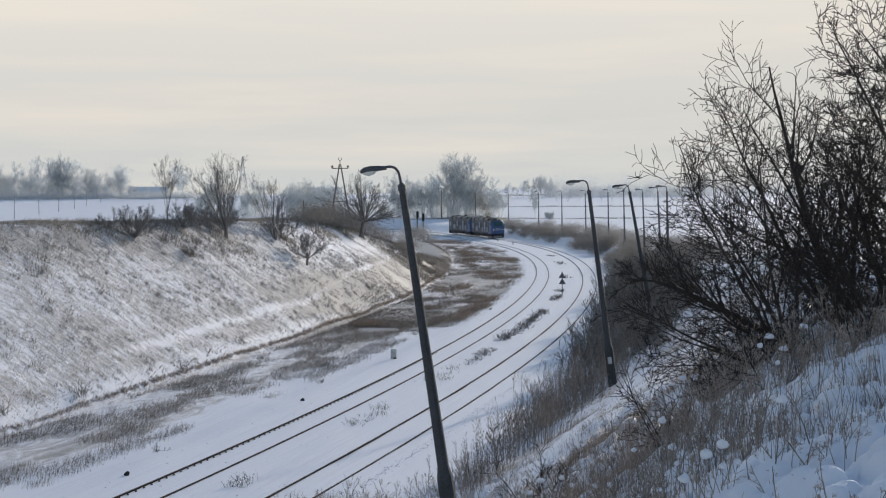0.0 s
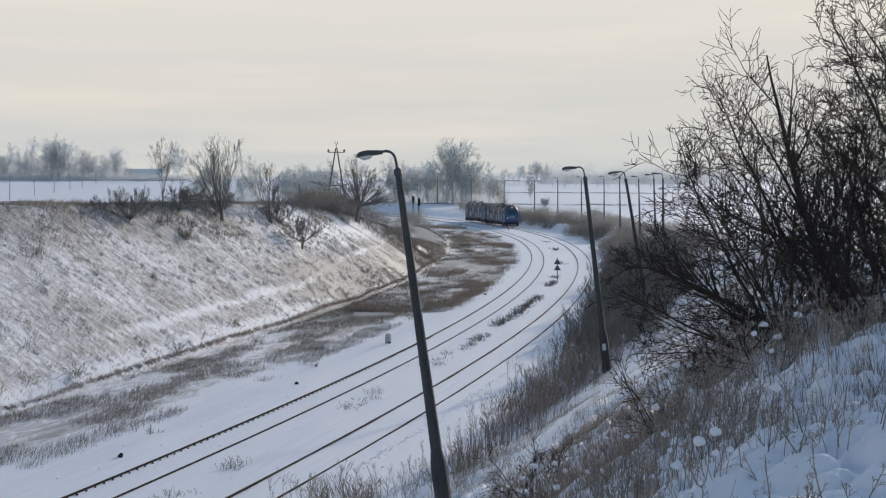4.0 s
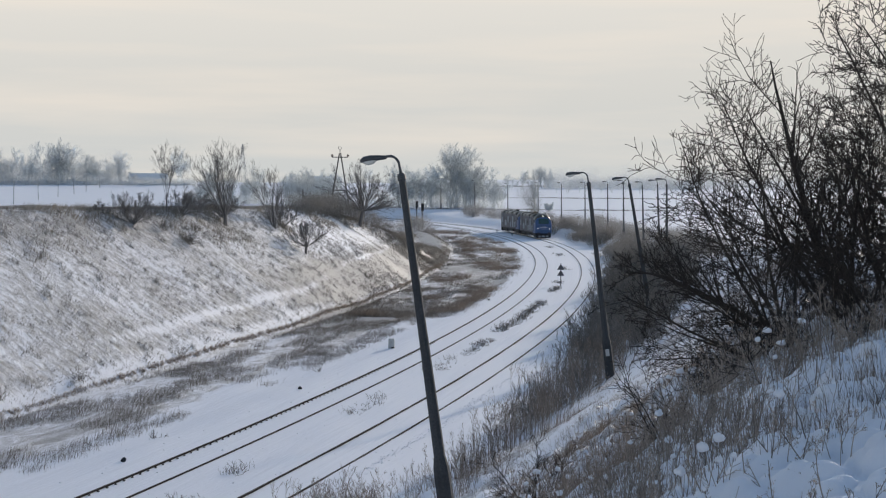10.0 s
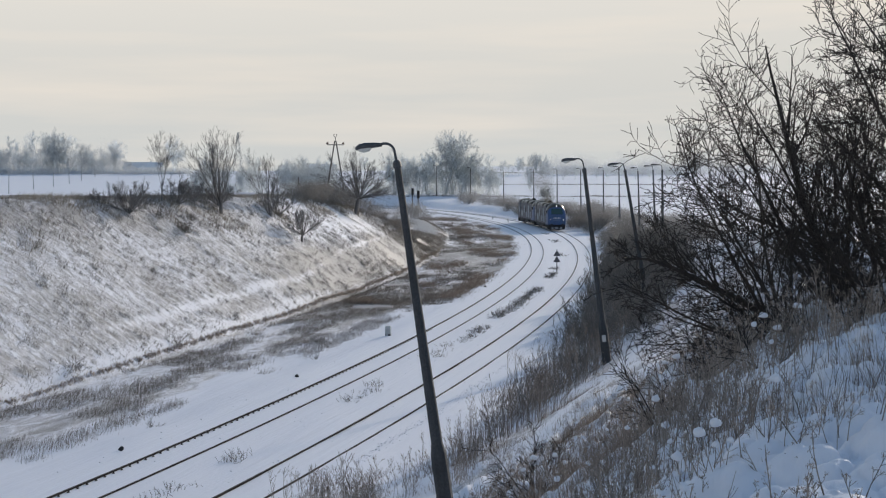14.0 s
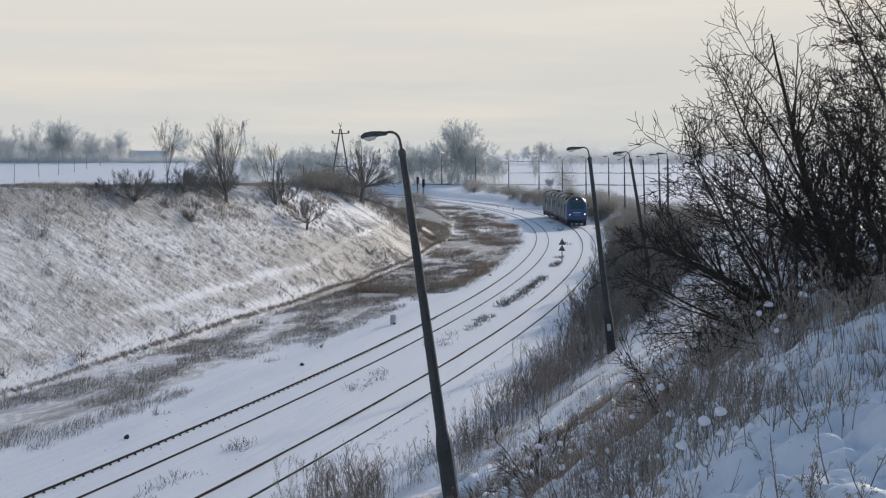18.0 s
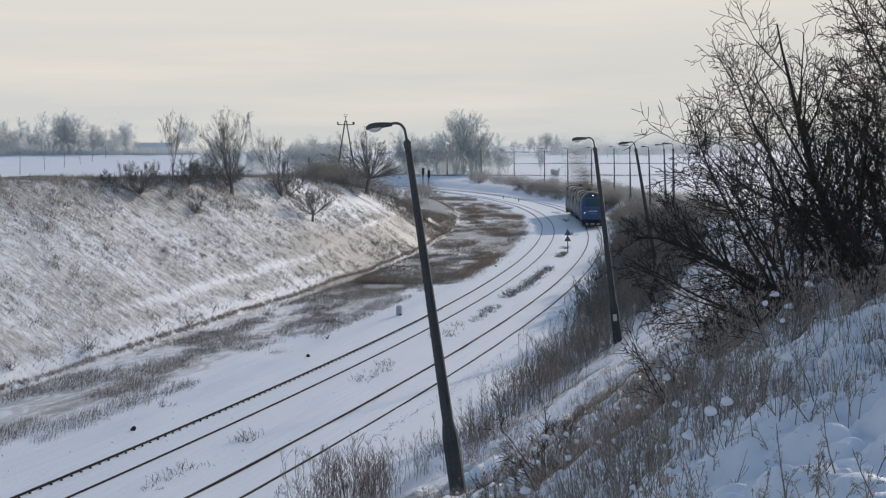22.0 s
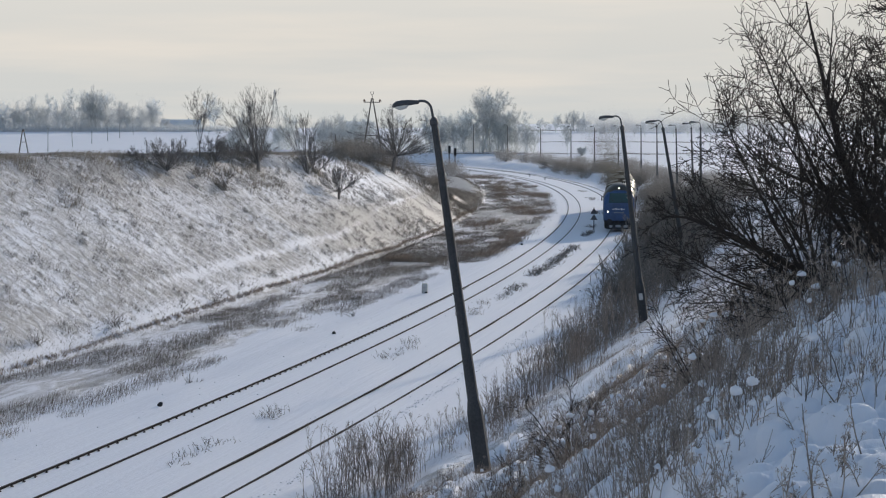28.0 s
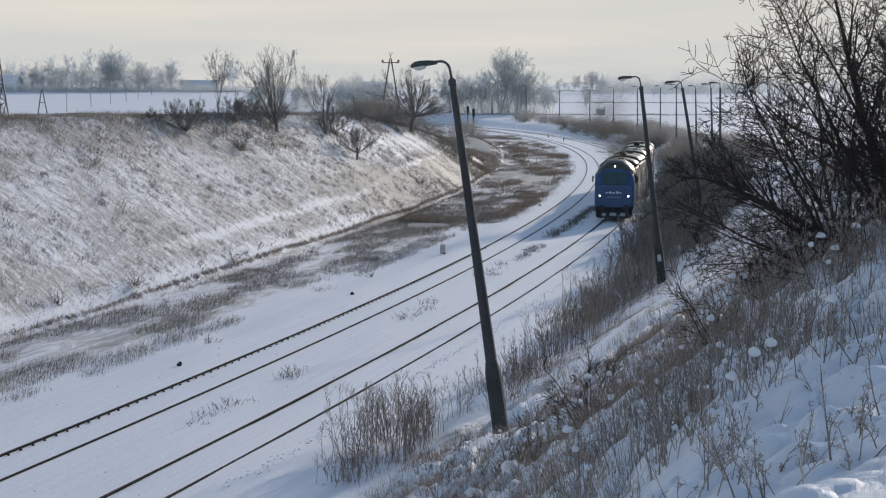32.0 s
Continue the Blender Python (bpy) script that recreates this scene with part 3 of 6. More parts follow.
GRIME_SNOW = material("grey_packed_snow", (0.36, 0.38, 0.40), 0.8, vary=0.15, grain=10, coarse=2, bump=0.5, dist=0.03)
LIGHT = bpy.data.materials.new("lit_headlamp")
LIGHT.use_nodes = True
_p = LIGHT.node_tree.nodes["Principled BSDF"]
_p.inputs["Base Color"].default_value = (0.9, 0.88, 0.8, 1)
_p.inputs["Emission Color"].default_value = (1.0, 0.93, 0.80, 1)
_p.inputs["Emission Strength"].default_value = 6.0


def hoop(y, w, zb, zt, crown=0.55, tuck=0.0):
    """A cross-section: flat sides, shoulders rolled over to the roof."""
    h = w / 2
    pts = [(-h + tuck, zb), (-h, zb + 0.18), (-h, zt - crown)]
    for k in range(1, 6):
        a = math.pi / 2 * k / 6
        pts.append((-h + 0.62 * h * (1 - math.cos(a)), zt - crown + crown * 0.88 * math.sin(a)))
    pts.append((-h * 0.36, zt - 0.02))
    full = pts + [(0, zt)] + [(-x, z) for x, z in reversed(pts)]
    return [(x, y, z) for x, z in full]


def disc(x, y, z, r, depth, axis, sides=14):
    d = {"x": (depth, 0, 0), "y": (0, depth, 0)}[axis]
    return rod([(x, y, z), (x + d[0], y + d[1], z + d[2])], r, sides)


def locomotive():
    root = thing("diesel_locomotive", "blue diesel locomotive with camouflage sides and lit headlamps", "locomotive")
    cab = part("cab", loft([hoop(11.42, 2.55, 1.05, 2.35, 0.28, 0.2), hoop(11.40, 2.72, 1.0, 2.62, 0.35, 0.2), hoop(11.22, 2.84, 1.0, 3.05, 0.6, 0.1),
                            hoop(10.86, 2.9, 1.0, 3.62, 0.9), hoop(10.70, 2.9, 1.0, 3.76, 1.0), hoop(8.2, 2.9, 1.0, 3.80, 1.0)]),
               BLUE, root, "bright blue cab front", shade=False)
    part("cab_roof", loft([hoop(10.80, 2.2, 3.0, 3.76, 0.7), hoop(10.5, 2.70, 2.72, 4.04, 1.1), hoop(10.0, 2.93, 2.62, 4.2, 1.3),
                           hoop(8.6, 2.94, 2.6, 4.26, 1.35), hoop(8.1, 2.92, 2.6, 4.2, 1.35)]), ROOF, cab, "dark rounded cab roof", shade=True)
    a, b = Vector((0, 11.43, 2.60)), Vector((0, 11.00, 3.42))
    n = Vector((0, (b - a).z, -(b - a).y)).normalized() * 0.03
    scr = loft([[(-0.92, *(a + n).yz), (0.92, *(a + n).yz), (0.86, *(b + n).yz), (-0.86, *(b + n).yz)],
                [(-0.92, *(a - n).yz), (0.92, *(a - n).yz), (0.86, *(b - n).yz), (-0.86, *(b - n).yz)]])
    ws = part("windscreen", scr, SCREEN, cab, "wide dark windscreen")
    for x in (-0.4, 0.45):
        part("wiper", rod([Vector((x, 0, 0)) + a + n * 1.8, Vector((x + 0.3, 0, 0)) + a.lerp(b, 0.55) + n * 1.8], 0.014, 5), BLACK, ws)
    for x in (-1.03, 1.03):
        hl = part("headlight", disc(x, 11.38, 1.80, 0.10, 0.07, "y"), STEEL_DARK, cab, "round lit headlight")
        part("lens", disc(x, 11.44, 1.80, 0.058, 0.03, "y"), LIGHT, hl, "glowing lens")
    tl = part("top_headlight", box(0, 10.62, 3.84, 0.30, 0.3, 0.22, bevel=0.04), STEEL_DARK, cab, "upper headlight housing")
    part("lens", disc(0, 10.765, 3.84, 0.062, 0.03, "y"), LIGHT, tl, "glowing lens")
    for sx in (-1, 1):
        mr = part("wing_mirror", box(sx * 1.60, 10.75, 2.95, 0.10, 0.14, 0.42, bevel=0.03), BLACK, cab, "black wing mirror")
        part("bracket", rod([(sx * 1.44, 10.7, 3.05), (sx * 1.6, 10.75, 3.05)], 0.02, 5), BLACK, mr)
        part("side_window", box(sx * 1.455, 9.9, 2.95, 0.03, 0.9, 0.7, bevel=0.01), SCREEN, cab, "dark cab side window")
        part("cab_door", box(sx * 1.46, 8.75, 2.35, 0.03, 0.7, 2.0, bevel=0.01), NAVY, cab)
        part("grab_rail", rod([(sx * 1.52, 8.3, 1.3), (sx * 1.52, 8.3, 2.8)], 0.02, 5), STEEL_GREY, cab)
    # the owner's mark and the line of small writing on the nose, as plain shapes
    for i, (x, w, hgt) in enumerate(((-0.46, 0.2, 0.07), (-0.24, 0.13, 0.19), (0.02, 0.2, 0.08), (0.26, 0.13, 0.17), (0.50, 0.2, 0.07))):
        part("emblem", box(x, 11.435, 2.02 + 0.02 * (i % 2), w, 0.02, hgt, m=pose(0, 0, 0, 0, 28 if i % 2 else 0, 0)), WHITE, cab, "white emblem stroke")
    part("nose_line", box(0, 11.435, 1.72, 0.95, 0.015, 0.06), PALE, cab, "thin pale bar on the nose")
    # body behind the cab: stepped casings, pale and dark fields on the sides
    part("front_casing", loft([hoop(8.2, 2.80, 1.05, 4.14, 0.8), hoop(3.4, 2.80, 1.05, 4.14, 0.8)]), NAVY, root)
    part("middle_casing", loft([hoop(3.4, 2.84, 1.05, 4.20, 0.75), hoop(-3.0, 2.84, 1.05, 4.20, 0.75)]), NAVY, root)
    part("cooler_casing", loft([hoop(-3.0, 2.80, 1.05, 4.14, 0.75), hoop(-7.6, 2.80, 1.05, 4.14, 0.75)]), NAVY, root)
    rc = part("rear_cab", loft([hoop(-7.6, 2.88, 1.0, 4.24, 0.72), hoop(-10.6, 2.88, 1.0, 4.24, 0.72), hoop(-11.2, 2.7, 1.0, 3.3, 0.5), hoop(-11.4, 2.6, 1.0, 2.6, 0.4)]),
              NAVY, root)
    for y0, y1, w in ((8.15, 3.42, 2.68), (3.40, -2.98, 2.72), (-3.02, -7.58, 2.68), (-7.62, -10.5, 2.76)):
        zt = {8.15: 4.18, 3.40: 4.24, -3.02: 4.18, -7.62: 4.28}[y0]
        part("roof_panel", loft([hoop(y0, w, zt - 0.55, zt, 0.5), hoop(y1, w, zt - 0.55, zt, 0.5)]), ROOF, root, "sooty roof panel", shade=True)
    for y, ly, z0, zh in ((7.2, 1.3, 1.3, 1.0), (4.5, 1.7, 1.3, 2.0), (1.7, 1.5, 1.3, 0.9), (-1.9, 1.5, 2.0, 1.2), (-5.4, 2.2, 1.4, 1.0), (-9.2, 0.9, 1.9, 1.0)):
        hw = 1.40 if (y > 3.4 or -7.6 < y < -3) else 1.42
        for sx in (-1, 1):
            part("pale_panel", box(sx * (hw + 0.012), y, z0 + zh / 2, 0.03, ly, zh, bevel=0.01), PALE, root, "pale camouflage panel")
    for y in (5.9, 0.4, -0.6, -4.0, -6.6):
        hw = 1.40 if (y > 3.4 or -7.6 < y < -3) else 1.42
        for sx in (-1, 1):
            g = part("side_grille", box(sx * (hw + 0.012), y, 2.55, 0.03, 0.8, 0.9, bevel=0.01), STEEL_GREY, root)
            for k in range(5):
                part("slat", box(sx * (hw + 0.035), y, 2.22 + 0.17 * k, 0.03, 0.7, 0.05, m=pose(0, 0, 0, 0, 20 * sx, 0)), BLACK, g)
    part("exhaust", join(box(0, 1.0, 4.32, 0.5, 1.0, 0.22, bevel=0.04), box(0, 1.0, 4.44, 0.36, 0.8, 0.1, bevel=0.02)), BLACK, root)
    for y in (-4.3, -5.3, -6.3):
        fan = part("roof_fan", rod([(0, y, 4.08), (0, y, 4.22)], 0.46, 16), BLACK, root)
        part("fan_guard", join(*[box(0, y, 4.23, 0.86, 0.03, 0.03, m=pose(0, 0, 0, 0, 0, 60 * q)) for q in range(3)]), STEEL_GREY, fan)
    for y, z in ((9.6, 4.30), (-9.6, 4.32)):
        for x in (-0.5, -0.28):
            part("horn", rod([(x, y, z), (x, y + 0.4, z + 0.03)], [0.03, 0.07], 8), STEEL_GREY, root)
    # frame, buffers, plough, bogies
    part("underframe", box(0, 0, 0.98, 2.74, 22.4, 0.26, bevel=0.03), BLACK, root)
    part("fuel_tank", loft([[(x * (2.5 + 0 * k), y, z) for x, z in ((-0.5, 0.95), (-0.5, 0.55), (-0.36, 0.35), (0.36, 0.35), (0.5, 0.55), (0.5, 0.95))] for k, y in enumerate((-3.0, 3.0))]), BLACK, root)
    for e in (1, -1):
        part("front_apron", box(0, e * 11.16, 0.70, 2.66, 0.3, 0.95, bevel=0.14, seg=3), BLACK, root, "dark apron below the nose")
        beam = part("buffer_beam", box(0, e * 11.34, 0.92, 2.5, 0.12, 0.34, bevel=0.03), BLACK, root)
        for x in (-0.875, 0.875):
            part("buffer", join(rod([(x, e * 11.36, 0.96), (x, e * 11.72, 0.96)], 0.09, 10), rod([(x, e * 11.7, 0.96), (x, e * 11.76, 0.96)], 0.24, 16)), STEEL_DARK, beam)
        part("coupling_hook", rod([(0, e * 11.35, 0.98), (0, e * 11.62, 0.98), (0, e * 11.66, 0.85), (0, e * 11.58, 0.80)], 0.05, 6), STEEL_DARK, beam)
        for x in (-0.45, 0.4):
            part("brake_hose", rod([(x, e * 11.4, 0.85), (x, e * 11.56, 0.65), (x, e * 11.5, 0.45)], 0.03, 6), BLACK, beam)
        pl = part("snow_plough", loft([[(-1.22, e * 11.18, 0.18), (1.22, e * 11.18, 0.18), (1.22, e * 11.10, 0.74), (-1.22, e * 11.10, 0.74)],
                                       [(-0.9, e * 11.46, 0.16), (0.9, e * 11.46, 0.16), (0.98, e * 11.32, 0.72), (-0.98, e * 11.32, 0.72)]]), STEEL_DARK, root)
        for x, w in ((-0.62, 0.5), (0.06, 0.6), (0.72, 0.36)):
            part("packed_snow", box(x, e * 11.43, 0.40 + 0.1 * w, w * 0.8, 0.12, 0.24, bevel=0.05, seg=2), GRIME_SNOW, pl, "snow packed on the plough")
        bogie = part("bogie_frame", join(*[box(sx * 1.12, e * 7.3, 0.62, 0.16, 4.9, 0.30, bevel=0.05) for sx in (-1, 1)],
                                         box(0, e * 7.3, 0.62, 2.2, 0.5, 0.26, bevel=0.03)), BLACK, root)
        for dy in (-1.85, 0, 1.85):
            for sx in (-1, 1):
                part("wheel", join(rod([(sx * 0.68, e * 7.3 + dy, 0.55), (sx * 0.82, e * 7.3 + dy, 0.55)], 0.55, 22),
                                   rod([(sx * 0.8, e * 7.3 + dy, 0.55), (sx * 1.2, e * 7.3 + dy, 0.55)], 0.16, 10)), STEEL_DARK, bogie)
        part("footstep", box(1.3, e * 10.3, 0.55, 0.2, 0.5, 0.06), BLACK, root)
        part("footstep", box(-1.3, e * 10.3, 0.55, 0.2, 0.5, 0.06), BLACK, root)
    return root


loco = locomotive()
for o in loco.children_recursive:          # the ends drawn in to the true length, bogies kept whole
    for v in o.data.vertices:
        v.co.y -= 1.0 * max(-1.0, min(1.0, v.co.y / 4.8))
        v.co.x *= 1.05
        if v.co.z > 1.15:
            v.co.z = 1.15 + (v.co.z - 1.15) * 1.10
loco_behind = copy_thing(loco, Matrix())
loco_behind["label"] = "second blue and camouflage diesel locomotive coupled behind"
for o in loco_behind.children_recursive:
    if o.name.startswith("lens"):
        o.data = o.data.copy()
        o.data.materials[0] = SCREEN
        o["label"] = "unlit lens"


# ------------------------------------------------------------------ bare trees and bushes


def grow(seed, stems, tall, r0, splay, plan, least, trunk_bend=0.07, up0=0.06, lean=(0, 0), sides0=6, clear=0.2, even=False):
    """Tubes of a bare tree: the stems, then each row of plan = (count, angle, length ratio, radius ratio, points, wander, pull)."""
    rng = np.random.default_rng(seed)
    a = rng.uniform(0, 2 * np.pi, stems)
    p = np.stack([np.cos(a) * r0 * 1.2 * (stems > 1), np.sin(a) * r0 * 1.2 * (stems > 1), np.full(stems, -0.25)], -1)
    t = np.tan(np.radians(splay)) * rng.uniform(0.35, 1.0, stems)
    if even:
        t = np.tan(np.radians(splay) * np.sqrt(rng.uniform(0, 1, stems)))
    d = unit(np.stack([np.cos(a) * t + lean[0], np.sin(a) * t + lean[1], np.ones(stems)], -1))
    L = tall * rng.uniform(0.75, 1.0, stems)
    P = curve(rng, p, d, L, 8, trunk_bend, up0)
    R = np.maximum(r0 * rng.uniform(0.7, 1.0, stems)[:, None] * np.linspace(1, 0.16, 8), least)
    wood, fine = [tubes(P, R, sides0)], []
    for i, (n, ang, ratio, rr, k, bend, up) in enumerate(plan):
        P, R, L = sprout(rng, P, R, L, n, clear if i == 0 else 0.15, 1.0, ang, ratio, rr, k, bend, up)
        R = np.maximum(R, least)
        (wood if i == 0 else fine).append(tubes(P, R, 4 if i == 0 else 3))
    return weld(*wood), weld(*fine)


def bare(name, label, category, mat, m, geo, group=""):
    root = thing(name, label, category, m, group)
    wood = part_of("trunk" if category == "tree" else "stem", mesh_of("trunk", *geo[0], mat), root)
    if name in ("brush", "sapling"):
        tagged(wood, kind="stuff")
    part_of("crown", mesh_of("crown", *geo[1], mat), root)
    return root


def stand(s, o, turn=0, sink=0.05):
    x, y = spot(s, o)
    return pose(float(x), float(y), h1(x, y) - sink, 0, 0, turn)


TREE = [(12, 36, 0.50, 0.5, 6, 0.10, 0.10), (9, 38, 0.48, 0.55, 5, 0.13, 0.08), (6, 38, 0.5, 0.6, 4, 0.15, 0.05)]
BUSH = [(8, 40, 0.5, 0.55, 5, 0.14, 0.08), (7, 42, 0.5, 0.6, 4, 0.18, 0.06), (4, 42, 0.5, 0.7, 3, 0.2, 0.03)]

# along the far rim of the cutting


def crowned(name, label, category, s, o, seed, bole, r, stems, long, splay, plan, least, tilt=0.0, mat=BARK_GREY):
    """A short bole, limbs fanning from its top to an even crown."""
    wood, fine = grow(seed, stems, long, r * 0.32, splay, plan, least, 0.045, 0.02, sides0=5, clear=0.25, even=True)
    up = np.array([tilt * bole, 0, bole])
    root = bare(name, label, category, mat, stand(s, o), ((wood[0] + up, wood[1]), (fine[0] + up, fine[1])))
    part("bole", rod([(0, 0, -0.3), (tilt * bole * 0.4, 0, bole * 0.5), (tilt * bole, 0, bole), (tilt * bole * 1.1, 0, bole + 0.5 * r + 0.15)], [r * 1.15, r, r * 0.85, r * 0.4], 8), mat, root)
    return root


UPRIGHT = [(7, 24, 0.46, 0.5, 7, 0.05, 0.05), (6, 26, 0.54, 0.55, 6, 0.06, 0.04), (4, 28, 0.62, 0.6, 5, 0.07, 0.03)]
WIDE = [(7, 26, 0.46, 0.5, 6, 0.06, 0.04), (6, 28, 0.52, 0.55, 5, 0.07, 0.03), (3, 30, 0.62, 0.6, 4, 0.08, 0.03)]
crowned("bush", "round spreading bare bush on the rim of the cutting", "bush", 70.5, -23.5, 11, 0.3, 0.09, 34, 2.25, 74, WIDE, 0.0042)
crowned("bush", "low bare bush beside a spreading one", "bush", 68.4, -24.8, 24, 0.2, 0.06, 12, 1.0, 62, WIDE, 0.004)
crowned("bare_tree", "slender bare sapling on the rim", "tree", 79.5, -24.4, 12, 1.2, 0.06, 7, 3.4, 20, UPRIGHT, 0.0038)
crowned("bush", "round bare bush beside a sapling", "bush", 81.6, -23.9, 13, 0.25, 0.08, 28, 2.0, 70, WIDE, 0.0042)
crowned("bare_tree", "tall bare tree with upright limbs on the rim", "tree", 88.8, -22.7, 14, 1.0, 0.15, 17, 5.2, 33, UPRIGHT, 0.0042)
crowned("bush", "low bare bush at the foot of a tree", "bush", 86.8, -24.4, 15, 0.2, 0.07, 20, 2.0, 60, WIDE, 0.0045)
crowned("bush", "low bare bush at the foot of a tree", "bush", 90.8, -23.6, 16, 0.2, 0.07, 20, 2.3, 60, WIDE, 0.0045)
bare("bare_tree", "bare tree with several upright stems", "tree", BARK_GREY, stand(100.0, -21.5), grow(17, 9, 5.4, 0.06, 26, [(7, 20, 0.42, 0.5, 7, 0.05, 0.04), (6, 24, 0.5, 0.55, 6, 0.06, 0.04), (4, 26, 0.6, 0.6, 5, 0.08, 0.03)], 0.0045, 0.04, 0.03, clear=0.35))
crowned("bush", "dark bare bush beside a many-stemmed tree", "bush", 103.0, -21.6, 18, 0.2, 0.08, 22, 2.5, 55, WIDE, 0.005)
snowy = crowned("bare_tree", "small snow-dusted tree with a spreading crown on the bank", "tree", 99.2, -18.5, 19, 0.9, 0.10, 22, 2.3, 82, WIDE, 0.005, 0.12)
crowned("bare_tree", "broad round-crowned bare tree with a leaning trunk above brush", "tree", 137.0, -20.3, 20, 2.0, 0.22, 46, 5.3, 86, [(7, 26, 0.42, 0.5, 6, 0.06, 0.03), (6, 28, 0.5, 0.55, 5, 0.08, 0.03), (4, 30, 0.6, 0.6, 4, 0.09, 0.02)], 0.0055, 0.2)


def soft_bush(seed, wide, tall, least, count=1500, long=0.45, thick=0.022):
    """A bush seen from afar: a few stems and a dome of fine twigs."""
    rng = np.random.default_rng(seed)
    wood, _ = grow(seed, 9, tall * 0.8, 0.03, 45, [(5, 40, 0.5, 0.5, 4, 0.1, 0.05), (1, 40, 0.4, 0.5, 3, 0.1, 0.05)], least, clear=0.1)
    c = np.stack([rng.normal(0, 0.3 * wide, 12), rng.normal(0, 0.3 * wide, 12), tall * rng.uniform(0.2, 0.7, 12)], -1)
    k = rng.integers(0, 12, count)
    P = c[k] + rng.normal(0, 0.16, (count, 3)) * np.array([wide, wide, tall])
    P[:, 2] = np.abs(P[:, 2])
    return wood, sprays(rng, P, long, thick, 0.8)


hedge = None
for i, (s, o, f) in enumerate(((120.5, -23.0, 0.75), (124, -23.5, 0.95), (127, -22.6, 1.0), (130, -23.0, 0.95), (133, -22.5, 0.9), (136, -22.6, 0.85), (139.5, -21.6, 0.8), (143, -20.6, 0.75), (146.5, -19.4, 0.7), (150, -18.4, 0.6), (153, -17.2, 0.5))):
    if hedge is None:
        hedge = bare("bush", "dense dark brush on the spur of the cutting", "bush", BARK_DUN, stand(s, o), soft_bush(21, 3.6, 2.7, 0.010, 3600, 0.5, 0.014), group="brush on the spur")
        c = hedge
    else:
        c = copy_thing(hedge, stand(s, o, 67 * i))
    c.scale = (f * 1.05, f * 1.05, f)

spur = None
_q = np.random.default_rng(17)
for i in range(14):
    s, o = 146 + float(_q.uniform(0, 18)), float(_q.uniform(-19.0, -13.2))
    f = float(_q.uniform(0.5, 1.0))
    if spur is None:
        spur = bare("bush", "low brown brush on the end of the spur", "bush", BARK_DUN, stand(s, o), soft_bush(22, 2.6, 1.3, 0.008, 1500, 0.4, 0.012), group="low brush on the spur")
        c = spur
    else:
        c = copy_thing(spur, stand(s, o, 61 * i))
    c.scale = (f * 1.2, f * 1.2, f)

# ------------------------------------------------------------------ the big shrubs on the near rim
ARCH = [(12, 44, 0.42, 0.5, 9, 0.13, 0.04), (7, 42, 0.5, 0.55, 7, 0.17, 0.04), (4, 44, 0.55, 0.6, 6, 0.2, 0.03)]
TALL = [(18, 44, 0.30, 0.5, 9, 0.14, 0.03), (9, 42, 0.5, 0.55, 7, 0.18, 0.03), (4, 44, 0.55, 0.6, 6, 0.2, 0.03)]
LOW = [(10, 40, 0.42, 0.5, 8, 0.13, 0.03), (6, 42, 0.5, 0.55, 6, 0.17, 0.03), (4, 44, 0.55, 0.6, 5, 0.19, 0.02)]


def near_shrub(label, x, y, geo, turn=0):
    return bare("wild_plum_shrub", label, "shrub", BARK, pose(x, y, h1(x, y) - 0.05, 0, 0, turn), geo, group="shrubs on the near rim")


def fan(seed, x, y, stems, plan, least, depth=22):
    """Stems that lean down the slope by the angles given: (angle, length, radius, wander, pull up)."""
    rng = np.random.default_rng(seed)
    a = math.atan2(x, y)
    side, away, up = np.array([-math.cos(a), math.sin(a), 0]), np.array([math.sin(a), math.cos(a), 0]), np.array([0, 0, 1.0])
    P, R, L = [], [], []
    for ang, long, r, bend, pull in stems:
        t = math.radians(ang)
        d = unit((side * math.sin(t) + up * math.cos(t) + away * math.tan(math.radians(float(rng.uniform(-depth, depth)))))[None])
        root = (side * rng.normal(0, 0.09) + away * rng.normal(0, 0.12) - up * 0.1)[None]
        P.append(curve(rng, root, d, np.array([long]), 12, bend, pull))
        R.append(np.maximum(r * np.linspace(1, 0.14, 12), least)[None])
        L.append(long)
    P, R, L = np.concatenate(P), np.concatenate(R), np.array(L)
    wood, fine = [tubes(P, R, 6)], []
    for i, (n, ang, ratio, rr, k, bend, up_) in enumerate(plan):
        P, R, L = sprout(rng, P, R, L, n, 0.2 if i == 0 else 0.12, 1.0, ang, ratio, rr, k, bend, up_)
        R = np.maximum(R, least)
        (wood if i == 0 else fine).append(tubes(P, R, 4 if i == 0 else 3))
    return weld(*wood), weld(*fine)


